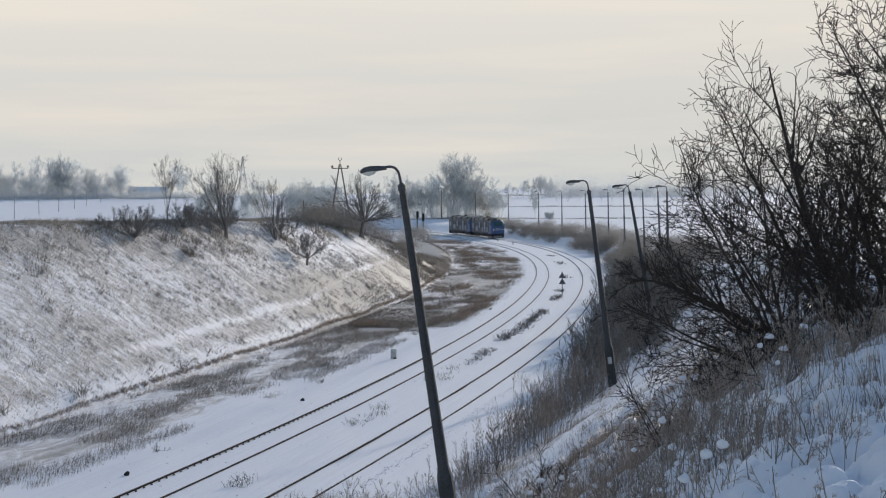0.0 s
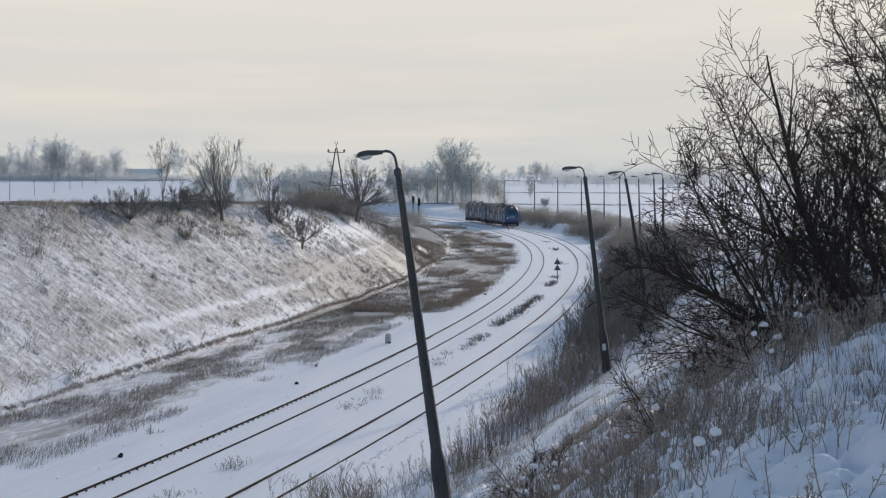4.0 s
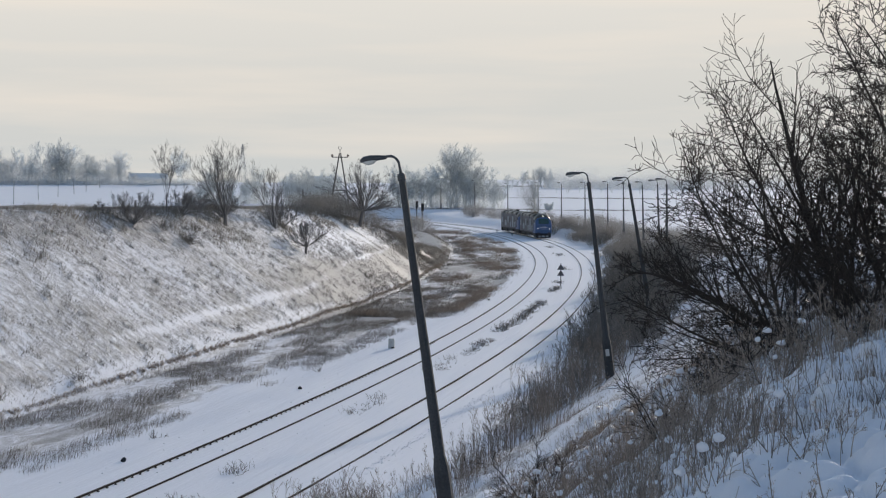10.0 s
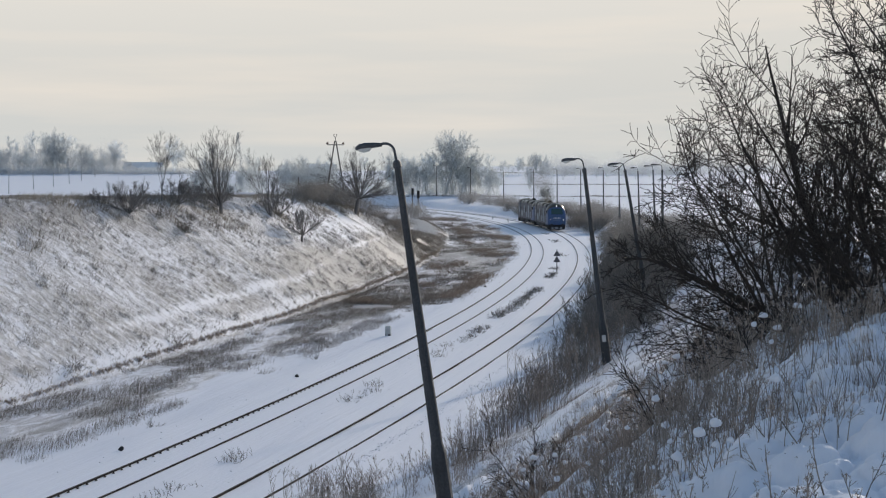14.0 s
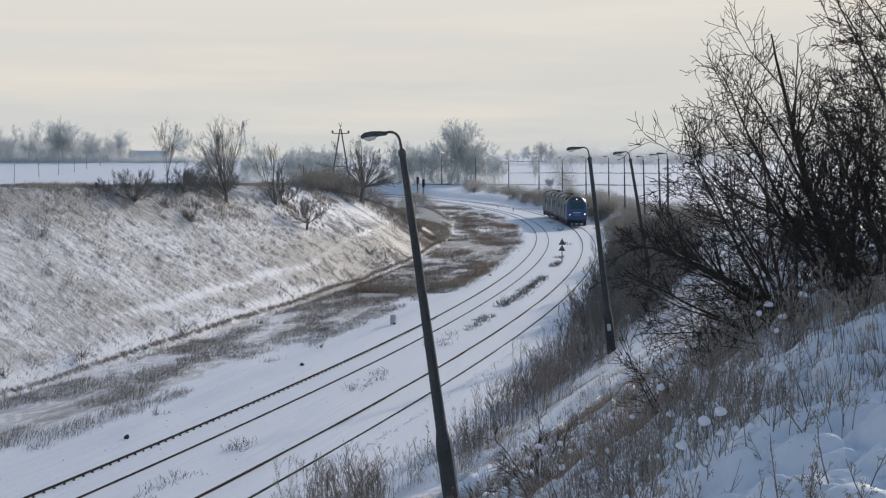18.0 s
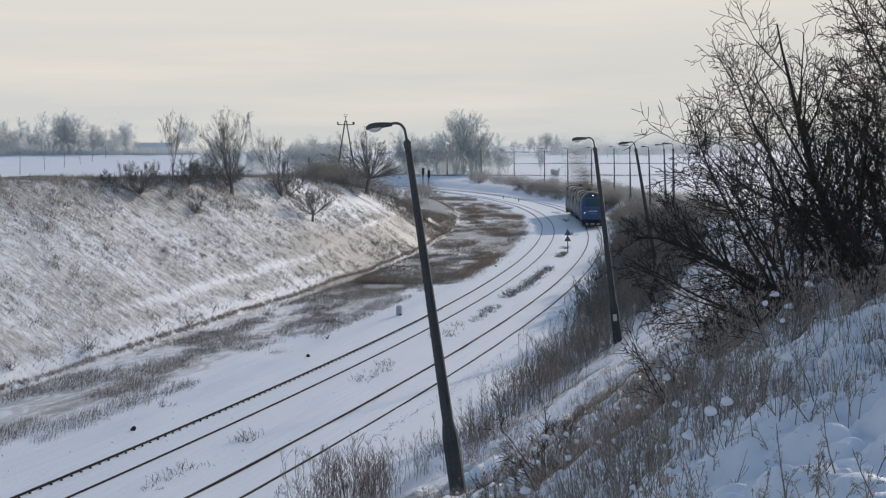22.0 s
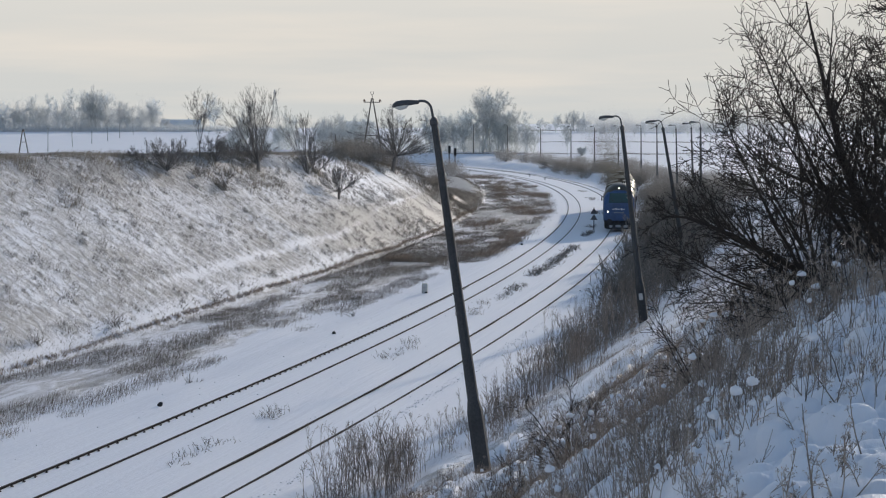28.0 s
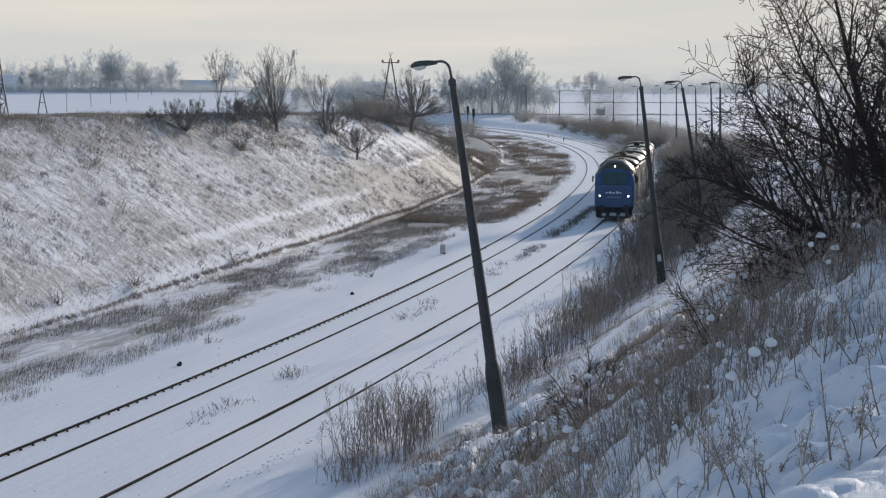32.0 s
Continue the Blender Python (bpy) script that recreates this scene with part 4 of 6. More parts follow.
x, y = 5.05, 16.1
near_shrub("open bare shrub with a thick crooked stem and arching branches", x, y,
           fan(151, x, y, [(35, 3.1, 0.062, 0.06, 0.05), (24, 2.8, 0.034, 0.07, 0.03), (46, 2.9, 0.034, 0.07, 0.05), (55, 2.5, 0.028, 0.08, 0.06), (13, 2.5, 0.028, 0.07, 0.02), (40, 2.4, 0.024, 0.08, 0.02), (2, 2.3, 0.026, 0.07, 0.0)], ARCH, 0.0032, 14))
x, y = 4.2, 15.3
near_shrub("low spreading bare shrub leaning out over the slope", x, y,
           fan(130, x, y, [(88, 1.5, 0.018, 0.08, 0.01), (80, 1.7, 0.020, 0.08, 0.01), (72, 1.9, 0.024, 0.08, 0.015), (64, 1.9, 0.020, 0.09, 0.02), (55, 1.7, 0.020, 0.09, 0.02), (45, 1.6, 0.018, 0.09, 0.02), (30, 1.7, 0.018, 0.08, 0.01), (17, 1.8, 0.018, 0.07, 0.0), (6, 1.7, 0.018, 0.07, 0.0), (-8, 1.3, 0.016, 0.08, 0.0), (25, 2.8, 0.026, 0.07, 0.02), (17, 2.6, 0.024, 0.07, 0.02), (33, 2.4, 0.024, 0.07, 0.03)], LOW, 0.0030, 26))
x, y = 6.3, 14.2
reach_geo = fan(40, x, y, [(54, 2.6, 0.040, 0.08, 0.02), (47, 2.9, 0.040, 0.08, 0.03), (41, 3.1, 0.044, 0.08, 0.02), (60, 2.2, 0.032, 0.09, 0.03), (36, 3.3, 0.036, 0.08, 0.02), (31, 3.6, 0.038, 0.08, 0.02), (25, 3.8, 0.042, 0.08, 0.01), (10, 3.6, 0.04, 0.09, 0.0), (18, 3.8, 0.04, 0.08, 0.01), (0, 3.6, 0.04, 0.09, 0.0), (-25, 3.2, 0.04, 0.09, 0.0)], TALL, 0.0034)
reach = near_shrub("large bare shrub reaching out over the bank", x, y, reach_geo)
# Rooted past the right edge of view; added mainly to shade the near slope.
for x, y, turn, f in ((8.6, 19.6, 75, 0.62), (9.0, 22.4, 200, 0.9), (11.0, 25.6, 130, 1.0), (13.6, 28.5, 20, 1.1)):
    ob = copy_thing(reach, pose(x, y, h1(x, y) - 0.05, 0, 0, turn))
    ob.scale = (f, f, f)
    ob["label"] = "large bare shrub added past the edge of view for shade"
x, y = 6.0, 17.3
near_shrub("dark bare shrub with crossing boughs beside a larger one", x, y,
           fan(135, x, y, [(40, 2.3, 0.034, 0.08, 0.02), (26, 2.5, 0.036, 0.08, 0.02), (52, 2.1, 0.03, 0.09, 0.03), (8, 2.4, 0.03, 0.07, 0.0), (-14, 2.2, 0.03, 0.07, 0.0)], ARCH, 0.0034, 12))
near_shrub("bare shrub with spreading low branches", 6.9, 21.6, grow(34, 8, 2.7, 0.03, 42, LOW, 0.0042, 0.08, 0.0, clear=0.15))
x, y = 5.2, 14.6
near_shrub("upright bare shrub with thin dark stems on the crest", x, y,
           fan(141, x, y, [(30, 2.2, 0.024, 0.08, 0.02), (20, 2.5, 0.026, 0.08, 0.02), (10, 2.7, 0.026, 0.07, 0.0), (0, 2.6, 0.024, 0.07, 0.0), (-12, 2.4, 0.024, 0.08, 0.0), (42, 1.9, 0.02, 0.09, 0.03), (-25, 2.0, 0.02, 0.08, 0.0)], LOW, 0.0030, 20))

THICKET = [(7, 40, 0.55, 0.55, 6, 0.12, 0.03), (5, 42, 0.5, 0.6, 5, 0.15, 0.02), (3, 44, 0.5, 0.65, 4, 0.17, 0.02)]
low_geo = grow(36, 8, 1.5, 0.018, 50, THICKET, 0.0030, 0.09, 0.0, clear=0.1)
low_first = near_shrub("loose low bare thicket under the taller shrubs", 4.75, 16.9, low_geo)
for i, (x, y, f) in enumerate(((4.25, 14.3, 0.6), (4.7, 14.7, 0.75), (5.6, 18.3, 0.9), (6.2, 18.9, 1.2), (4.0, 16.2, 0.8))):
    ob = copy_thing(low_first, pose(x, y, h1(x, y) - 0.05, 0, 0, 70 * i + 25))
    ob.scale = (f, f, f)

# a broken limb reaching out over the slope, snow along its back
limb = thing("fallen_limb", "long low limb with snow lying along it", "branch", pose(0, 0, 0))
_x, _y = 4.35, 15.7
_z = h1(_x, _y)
pts = [(_x, _y, _z - 0.05), (_x - 0.35, _y + 0.08, _z + 0.16), (_x - 0.72, _y + 0.2, _z + 0.36), (_x - 0.98, _y + 0.3, _z + 0.49), (_x - 1.22, _y + 0.4, _z + 0.60), (_x - 1.46, _y + 0.5, _z + 0.68), (_x - 1.68, _y + 0.6, _z + 0.69)]
part("bough", rod(pts, [0.045, 0.04, 0.034, 0.03, 0.022, 0.014, 0.006], 7), BARK, limb)
part("snow_cover", rod([(a, b, c + 0.026) for a, b, c in pts[1:5]], [0.005, 0.013, 0.012, 0.005], 7), SNOW, limb, "strip of snow", shade=True)
_rng = np.random.default_rng(5)
_P = np.array([pts], float)
_tw = []
_R, _L = np.array([[0.045, 0.04, 0.034, 0.03, 0.022, 0.014, 0.006]]), np.array([2.0])
for n, ang, ratio, rr, k, bend, up in ((28, 38, 0.30, 0.45, 7, 0.11, 0.04), (6, 40, 0.5, 0.55, 6, 0.15, 0.03), (4, 42, 0.5, 0.6, 5, 0.18, 0.02)):
    _P, _R, _L = sprout(_rng, _P, _R, _L, n, 0.3, 1.0, ang, ratio, rr, k, bend, up)
    _R = np.maximum(_R, 0.0028)
    _tw.append(tubes(_P, _R, 3))
tagged(part_of("spray", mesh_of("spray", *weld(*_tw), BARK), limb), kind="stuff")

# ------------------------------------------------------------------ brush along the foot of the near bank


def wands(seed, count, tall, spread, lean, least, twigs=((8, 28, 0.30, 0.5, 5, 0.09, 0.05), (4, 32, 0.42, 0.6, 4, 0.12, 0.03))):
    """Thin upright stems from scattered roots, with a few side twigs."""
    rng = np.random.default_rng(seed)
    p = np.stack([rng.normal(0, spread, count), rng.normal(0, spread, count), np.full(count, -0.15)], -1)
    d = unit(np.stack([rng.normal(0, lean, count), rng.normal(0, lean, count), np.ones(count)], -1))
    L = tall * rng.uniform(0.45, 1.0, count)
    P = curve(rng, p, d, L, 7, 0.045, 0.0)
    R = np.maximum(0.012 * np.linspace(1, 0.2, 7) * rng.uniform(0.6, 1.1, count)[:, None], least)
    wood, fine = [tubes(P, R, 4)], []
    for n, ang, ratio, rr, k, bend, up in twigs:
        P, R, L = sprout(rng, P, R, L, n, 0.25, 1.0, ang, ratio, rr, k, bend, up)
        R = np.maximum(R, least)
        fine.append(tubes(P, R, 3))
    return weld(*wood), weld(*fine)


brush_kinds = [wands(41, 11, 2.0, 0.34, 0.10, 0.0032), wands(42, 13, 2.4, 0.40, 0.10, 0.0032), wands(43, 12, 1.4, 0.36, 0.18, 0.0032), wands(44, 46, 3.0, 0.62, 0.2, 0.0075)]
brush_proto = [None] * 4
_rng = np.random.default_rng(77)
BRUSH_LABEL = ("brown leafless brush at the foot of the bank", "tall thin leafless brush on the bank", "low brown brush in the snow", "dense grey-brown thicket beside the line")


def brush(kind, s, o, size=1.0):
    turn = float(_rng.uniform(0, 360))
    if brush_proto[kind] is None:
        brush_proto[kind] = bare("brush", BRUSH_LABEL[kind], "bush", BARK_DUN if kind == 3 else BARK_BROWN, stand(s, o, turn), brush_kinds[kind], group="brush along the near bank")
        ob = brush_proto[kind]
    else:
        ob = copy_thing(brush_proto[kind], stand(s, o, turn))
    ob.scale = (size, size, size * float(_rng.uniform(0.85, 1.1)))
    return ob


for i in range(15):
    brush(i % 2, float(_rng.uniform(11.6, 14.4)), float(_rng.uniform(8.4, 10.6)), float(_rng.uniform(0.75, 1.0)))
for i in range(10):
    brush(2, float(_rng.uniform(9.0, 11.4)), float(_rng.uniform(8.8, 10.6)), float(_rng.uniform(0.6, 0.9)))
for i in range(18):
    brush(2 if i % 3 else 0, float(_rng.uniform(14, 24)), float(_rng.uniform(9.3, 12.2)), float(_rng.uniform(0.6, 0.95)))
for i in range(38):
    s = 24 + 26 * i / 38 + float(_rng.uniform(-0.6, 0.6))
    brush(int(_rng.integers(0, 3)), s, float(_rng.uniform(9.8, 13.4)) - 0.02 * (s - 24), float(_rng.uniform(0.85, 1.3)))
for i in range(3):
    brush(3, float(_rng.uniform(31, 42)), float(_rng.uniform(10.6, 13.2)), float(_rng.uniform(0.6, 0.85)))
for i in range(50):
    s = 48 + 70 * i / 50 + float(_rng.uniform(-0.8, 0.8))
    brush(3 if i % 5 else 1, s, float(_rng.uniform(9.6, 14.2)), float(_rng.uniform(0.9, 1.15) + 0.45 * smooth(58, 75, s)))
far_bush = [None] * 3
for i in range(95):
    s = 108 + 275 * i / 95 + float(_rng.uniform(-3, 3))
    k = int(_rng.integers(0, 3))
    o, f = float(_rng.uniform(10.3, 19.0)) + 0.03 * (s - 112), float(_rng.uniform(0.5, 1.15))
    if far_bush[k] is None:
        far_bush[k] = bare("bush", "fuzzy grey bush beside the far track", "bush", BARK_HAZE_GREY, stand(s, o), soft_bush(46 + k, 3.2 + 0.6 * k, 2.7, 0.012), group="bushes beside the far track")
        ob = far_bush[k]
    else:
        ob = copy_thing(far_bush[k], stand(s, o, 97 * i))
    ob.scale = (f, f, f)

side_bush = [None] * 3
for i in range(120):
    s = 112 + 200 * (i / 120) ** 1.1 + float(_rng.uniform(-1.5, 1.5))
    if 188 < s < 203:
        continue
    k = i % 3
    o, f = float(_rng.uniform(9.2, 12.6)) + 0.012 * (s - 112), float(_rng.uniform(0.4, 1.2)) * (1.0 if s < 230 else 0.75)
    if side_bush[k] is None:
        side_bush[k] = bare("bush", "dense grey-brown bush close beside the curve", "bush", BARK_DUN, stand(s, o), soft_bush(86 + k, 3.0 + 0.5 * k, 2.8, 0.010, 2600, 0.42, 0.016), group="bushes beside the curve")
        ob = side_bush[k]
    else:
        ob = copy_thing(side_bush[k], stand(s, o, 97 * i))
    ob.scale = (f, f, f)

for i, (x, y, f) in enumerate(((5.0, 298.0, 1.5), (6.4, 292.0, 1.3), (3.4, 300.0, 1.2), (7.6, 296.0, 1.0))):
    ob = copy_thing(far_bush[i % 3], pose(x, y, h1(x, y) - 0.1, 0, 0, 50 * i))
    ob.scale = (f, f, f)

# ------------------------------------------------------------------ grass and weeds


def blades(rng, x, y, tall, lean, width, z=None):
    """Bent blades, two faces each; lean (n, 2) is how far the tip leans over."""
    n = len(x)
    z = height(x, y) - 0.04 if z is None else z
    a = rng.uniform(0, np.pi, n)
    w = np.stack([np.cos(a), np.sin(a), np.zeros(n)], -1) * width[:, None] / 2
    b = np.stack([x, y, z], -1)
    l3 = np.concatenate([lean, np.zeros((n, 1))], -1)
    up = np.array([0, 0, 1.0])
    m = b + up * (tall * 0.6)[:, None] + l3 * 0.35
    t = b + up * tall[:, None] + l3
    V = np.stack([b - w, b + w, m - w * 0.8, m + w * 0.8, t - w * 0.25, t + w * 0.25], 1).reshape(-1, 3)
    i = np.arange(n)[:, None] * 6
    F = np.concatenate([i + np.array([0, 1, 3, 2]), i + np.array([2, 3, 5, 4])], 0)
    return V, F


def tufts(name, label, seed, count, per, where, tall, spread, mat, down=0.5, width=0.02):
    rng = np.random.default_rng(seed)
    s, o = where(rng, count)
    S_, O_ = np.repeat(s, per), np.repeat(o, per)
    S_, O_ = S_ + rng.normal(0, spread, len(S_)), O_ + rng.normal(0, spread, len(O_))
    x, y = spot(S_, O_)
    p = line(S_)[2]
    h = rng.uniform(*tall, len(x)) * np.repeat(rng.uniform(0.6, 1.2, count), per)
    k = np.sign(-O_) * down
    lean = np.stack([np.cos(p) * k, -np.sin(p) * k], -1) * h[:, None] * rng.uniform(0.4, 1.4, len(x))[:, None] + rng.normal(0, 0.25, (len(x), 2)) * h[:, None]
    V, F = blades(rng, x, y, h, lean, np.full(len(x), width) * rng.uniform(0.6, 1.5, len(x)))
    return tagged(new(name, mesh_of(name, V, F, mat)), label, "grass", kind="stuff")


def patchy(lo_s, hi_s, lo_o, hi_o, cell, cut, seed, power=1.0, long=1.0):
    def where(rng, n):
        S_, O_ = [], []
        got = 0
        while got < n:
            s, o = lo_s + (hi_s - lo_s) * rng.uniform(0, 1, 4 * n) ** power, rng.uniform(lo_o, hi_o, 4 * n)
            keep = vnoise(s / (cell * long), o / cell, seed) + 0.5 * vnoise(s / (cell * 0.3 * long), o / (cell * 0.3), seed + 1) > cut
            S_.append(s[keep])
            O_.append(o[keep])
            got += int(keep.sum())
        return np.concatenate(S_)[:n], np.concatenate(O_)[:n]
    return where


def off_trail(where):
    """Keeps plants off the trodden trail along the near bank."""
    def kept(rng, n):
        s, o = where(rng, 2 * n)
        keep = (abs(o - TRAIL_O) > 0.35 + 0.3 * rng.uniform(0, 1, len(s))) | (s > 37)
        return s[keep][:n], o[keep][:n]
    return kept


def off_path(where):
    def kept(rng, n):
        s, o = where(rng, 2 * n)
        keep = abs(o - footpath(s)) > 0.1 + 0.3 * rng.uniform(0, 1, len(s))
        return s[keep][:n], o[keep][:n]
    return kept


tufts("dry_grass", "flattened dry grass poking through snow on the bank", 51, 1700, 16, off_path(patchy(20, 122, -26.0, -13.0, 1.3, 0.0, 31)), (0.10, 0.32), 0.11, STRAW, 0.5, 0.018)
tufts("dry_grass", "thin scattered grass on the snowy bank", 67, 9000, 5, off_path(patchy(20, 122, -26.0, -13.0, 3.0, -0.3, 43)), (0.06, 0.2), 0.12, STRAW, 0.9, 0.016)
tufts("dry_grass", "thin dry grass on the end of the bank", 65, 3200, 6, off_path(patchy(108, 152, -24, -13.0, 1.8, 0.0, 61)), (0.08, 0.25), 0.2, STRAW, 0.6, 0.012)
tufts("dry_grass", "taller tan grass in patches along the rim of the cutting", 52, 1500, 14, patchy(25, 150, -27.0, -20.6, 3.2, 0.14, 33, 1.0, 1.6), (0.2, 0.5), 0.26, STRAW_TAN, 0.4, 0.020)
tufts("dead_weeds", "brown dead weeds between ditch and track", 53, 13000, 7, patchy(10, 120, -12.4, -4.8, 1.8, -0.1, 35, 1.0, 3), (0.08, 0.36), 0.2, STRAW_DARK, 0.3, 0.009)
tufts("dead_weeds", "matted brown grass inside the curve of the line", 54, 9000, 6, patchy(84, 300, -14, -2.9, 2.2, -0.06, 37, 1.3, 3), (0.05, 0.26), 0.45, STRAW_DARK, 0.6, 0.03)
tufts("dead_weeds", "fuzzy brown weeds on the shoulder of the curve", 59, 2600, 12, patchy(84, 290, -11, -2.9, 2.0, 0.16, 47, 1.3, 3), (0.15, 0.55), 0.42, STRAW_BROWN, 0.3, 0.018)
tufts("dead_weeds", "straw-coloured weeds on the near bank", 55, 5200, 9, off_trail(patchy(-18, 60, 10.2, 21.6, 1.8, 0.08, 39, 1.3)), (0.05, 0.30), 0.10, STRAW_BROWN, 0.12, 0.005)
tufts("dead_weeds", "dark grass on the end of the spur", 56, 4200, 6, patchy(136, 185, -23, -12.5, 3.0, -0.12, 41, 1.0, 2), (0.1, 0.45), 0.3, STRAW_DARK, 0.3, 0.02)


# dense blades draw the dark shadow line and gap along the ditch
tufts("ditch_grass", "row of blades standing in for the shadow line of the ditch", 58, 2600, 7, lambda rng, n: (rng.uniform(12, 165, n), -12.72 + rng.normal(0, 0.06, n)), (0.08, 0.22), 0.06, BARK_BROWN, 0.3, 0.022)


def near_slope(lo_d, hi_d, a0, a1, cell, cut, seed, crest):
    """Places on the slope below the camera, thinning out towards its clean crest."""
    def where(rng, n):
        S_, O_, got = [], [], 0
        while got < n:
            d, a = rng.uniform(lo_d ** 1.4, hi_d ** 1.4, 3 * n) ** (1 / 1.4), np.radians(rng.uniform(a0, a1, 3 * n))
            x, y = d * np.sin(a), d * np.cos(a)
            s, o = chart(x, y)
            keep = (vnoise(x / cell, y / cell, seed) + 0.6 * vnoise(x / (cell * 0.3), y / (cell * 0.3), seed + 1) > cut) & (o > 11.5) & (o < crest + 0.9 * rng.normal(0, 1, 3 * n))
            S_.append(s[keep])
            O_.append(o[keep])
            got += int(keep.sum())
        return np.concatenate(S_)[:n], np.concatenate(O_)[:n]
    return where


tufts("dead_weeds", "matted brown weeds on the near slope", 61, 3400, 9, off_trail(near_slope(11, 36, -6, 14, 1.3, 0.05, 51, 20.8)), (0.08, 0.32), 0.14, STRAW_BROWN, 0.15, 0.005)

def weed_field(name, label, seed, count, per, where, tall, spread, mat, least, lean=0.14):
    """Branched dead stems, a few from each root."""
    rng = np.random.default_rng(seed)
    s, o = where(rng, count)
    x, y = spot(np.repeat(s, per), np.repeat(o, per))
    n = len(x)
    x, y = x + rng.normal(0, spread, n), y + rng.normal(0, spread, n)
    p = np.stack([x, y, height(x, y) - 0.05], -1)
    d = unit(np.stack([rng.normal(0, lean, n), rng.normal(0, lean, n), np.ones(n)], -1))
    L = rng.uniform(*tall, n) * np.repeat(rng.uniform(0.5, 1.1, count), per)
    P = curve(rng, p, d, L, 6, 0.07, 0.0)
    R = np.maximum(0.005 * np.linspace(1, 0.3, 6) * rng.uniform(0.7, 1.2, n)[:, None], least)
    out = [tubes(P, R, 3)]
    for q, ang, ratio in ((4, 34, 0.30), (3, 36, 0.4)):
        P, R, L = sprout(rng, P, R, L, q, 0.3, 1.0, ang, ratio, 0.7, 4, 0.12, 0.03)
        R = np.maximum(R, least)
        out.append(tubes(P, R, 3))
    tips = np.repeat(P[:, -1], 4, 0)
    out.append(sprays(rng, tips + rng.normal(0, 0.008, tips.shape), 0.014, 0.004))
    return tagged(new(name, mesh_of(name, *weld(*out), mat)), label, "weed", kind="stuff")


weed_field("dead_weeds", "tall thin weeds standing in the shaded snow", 62, 90, 3, off_trail(near_slope(9, 30, -2, 18, 1.1, 0.10, 53, 22.3)), (0.35, 0.9), 0.10, BARK_BROWN, 0.0018)
weed_field("dead_weeds", "fine dark weeds under the shrubs", 63, 150, 4, near_slope(10.0, 26, 3, 19, 1.1, 0.0, 55, 23.2), (0.25, 0.7), 0.14, BARK_BROWN, 0.0018)
weed_field("dead_weeds", "brown branched weeds above the lamp post", 64, 150, 4, off_trail(near_slope(13, 34, -5, 9, 1.3, 0.02, 57, 20.6)), (0.2, 0.55), 0.14, STRAW_BROWN, 0.0026, 0.22)
weed_field("dead_weeds", "thin grey-brown weeds along the crest of the slope", 68, 170, 4, near_slope(10.4, 18, 9, 21, 1.0, -0.1, 75, 25.5), (0.2, 0.65), 0.14, BARK_BROWN, 0.0018, 0.2)
tufts("dead_weeds", "frosted grass tufts between the snow mounds", 69, 900, 10, near_slope(9.5, 22, 3, 21, 0.9, 0.0, 77, 25.0), (0.08, 0.30), 0.10, STRAW_BROWN, 0.15, 0.004)
weed_field("dead_weeds", "frail weeds bent over on the snowy crest", 66, 60, 3, near_slope(6.2, 15, 4, 20, 1.0, 0.0, 59, 24.5), (0.2, 0.6), 0.10, BARK_BROWN, 0.0014, 0.4)


def clump(label, s, o, n, tall, mat, seed, spread=0.12, width=0.012):
    """One plant: stalks from one root."""
    rng = np.random.default_rng(seed)
    x0, y0 = spot(s, o)
    z0 = h1(x0, y0)
    P = np.zeros((n, 3)) + np.array([0, 0, -0.05]) + rng.normal(0, spread, (n, 3)) * np.array([1, 1, 0])
    d = unit(rng.normal(0, 0.6, (n, 3)) * np.array([1, 1, 0]) + np.array([0, 0, 1.0]))
    L = tall * rng.uniform(0.5, 1.0, n)
    C = curve(rng, P, d, L, 5, 0.2, 0.0)
    R = np.full((n, 5), width * 0.6) * np.linspace(1, 0.5, 5)
    C2, R2, L2 = sprout(rng, C, R, L, 6, 0.2, 1.0, 42, 0.4, 0.8, 3, 0.15, 0.03)
    root = thing("weed_clump", label, "weed", pose(float(x0), float(y0), z0), group="weeds beside the tracks")
    tagged(part_of("tuft", mesh_of("tuft", *weld(tubes(C, R, 3), tubes(C2, R2, 3)), mat), root), kind="stuff")
    return root


_r = np.random.default_rng(91)
ROW = [(14, 18, 5), (21, 23, 3), (35, 40, 5), (50, 56, 5), (58, 61, 4), (63, 67, 7), (72, 98, 46), (110, 117, 12), (122, 125, 4), (146, 150, 4), (178, 187, 7), (205, 209, 3)]
for i, (s0, s1, n) in enumerate(ROW):       # the broken row of weeds between the two tracks
    for j in range(n):
        s = s0 + (s1 - s0) * (j + float(_r.uniform(0, 1))) / n
        o = 2.35 + 0.005 * max(0.0, s - 60) + float(_r.normal(0, 0.2))
        clump("brown weeds standing between the tracks", s, o, int(_r.integers(10, 22)), float(_r.uniform(0.25, 0.55)), STRAW_DARK, 600 + 50 * i + j, 0.22, 0.010 if s < 60 else 0.017)
for i, (s, o, n, h) in enumerate(((40, -13.2, 30, 1.0), (52, -13.0, 24, 0.8), (63, -13.4, 22, 0.8), (74.7, -21.0, 50, 1.5), (74, -22.6, 40, 1.3), (79, -22.0, 26, 1.0), (108, -14.5, 30, 0.9),
                                  (33, -13.5, 18, 0.8), (28, -3.6, 10, 0.5), (50, -3.9, 10, 0.5), (58, -6.0, 16, 0.6), (24, -20.0, 20, 0.7))):
    clump("tall dead weeds on the bank" if o < -10 else "thin weeds in the trackside snow", s, o, n, h, STRAW_DARK, 700 + i, 0.25 if n > 20 else 0.12, 0.016)

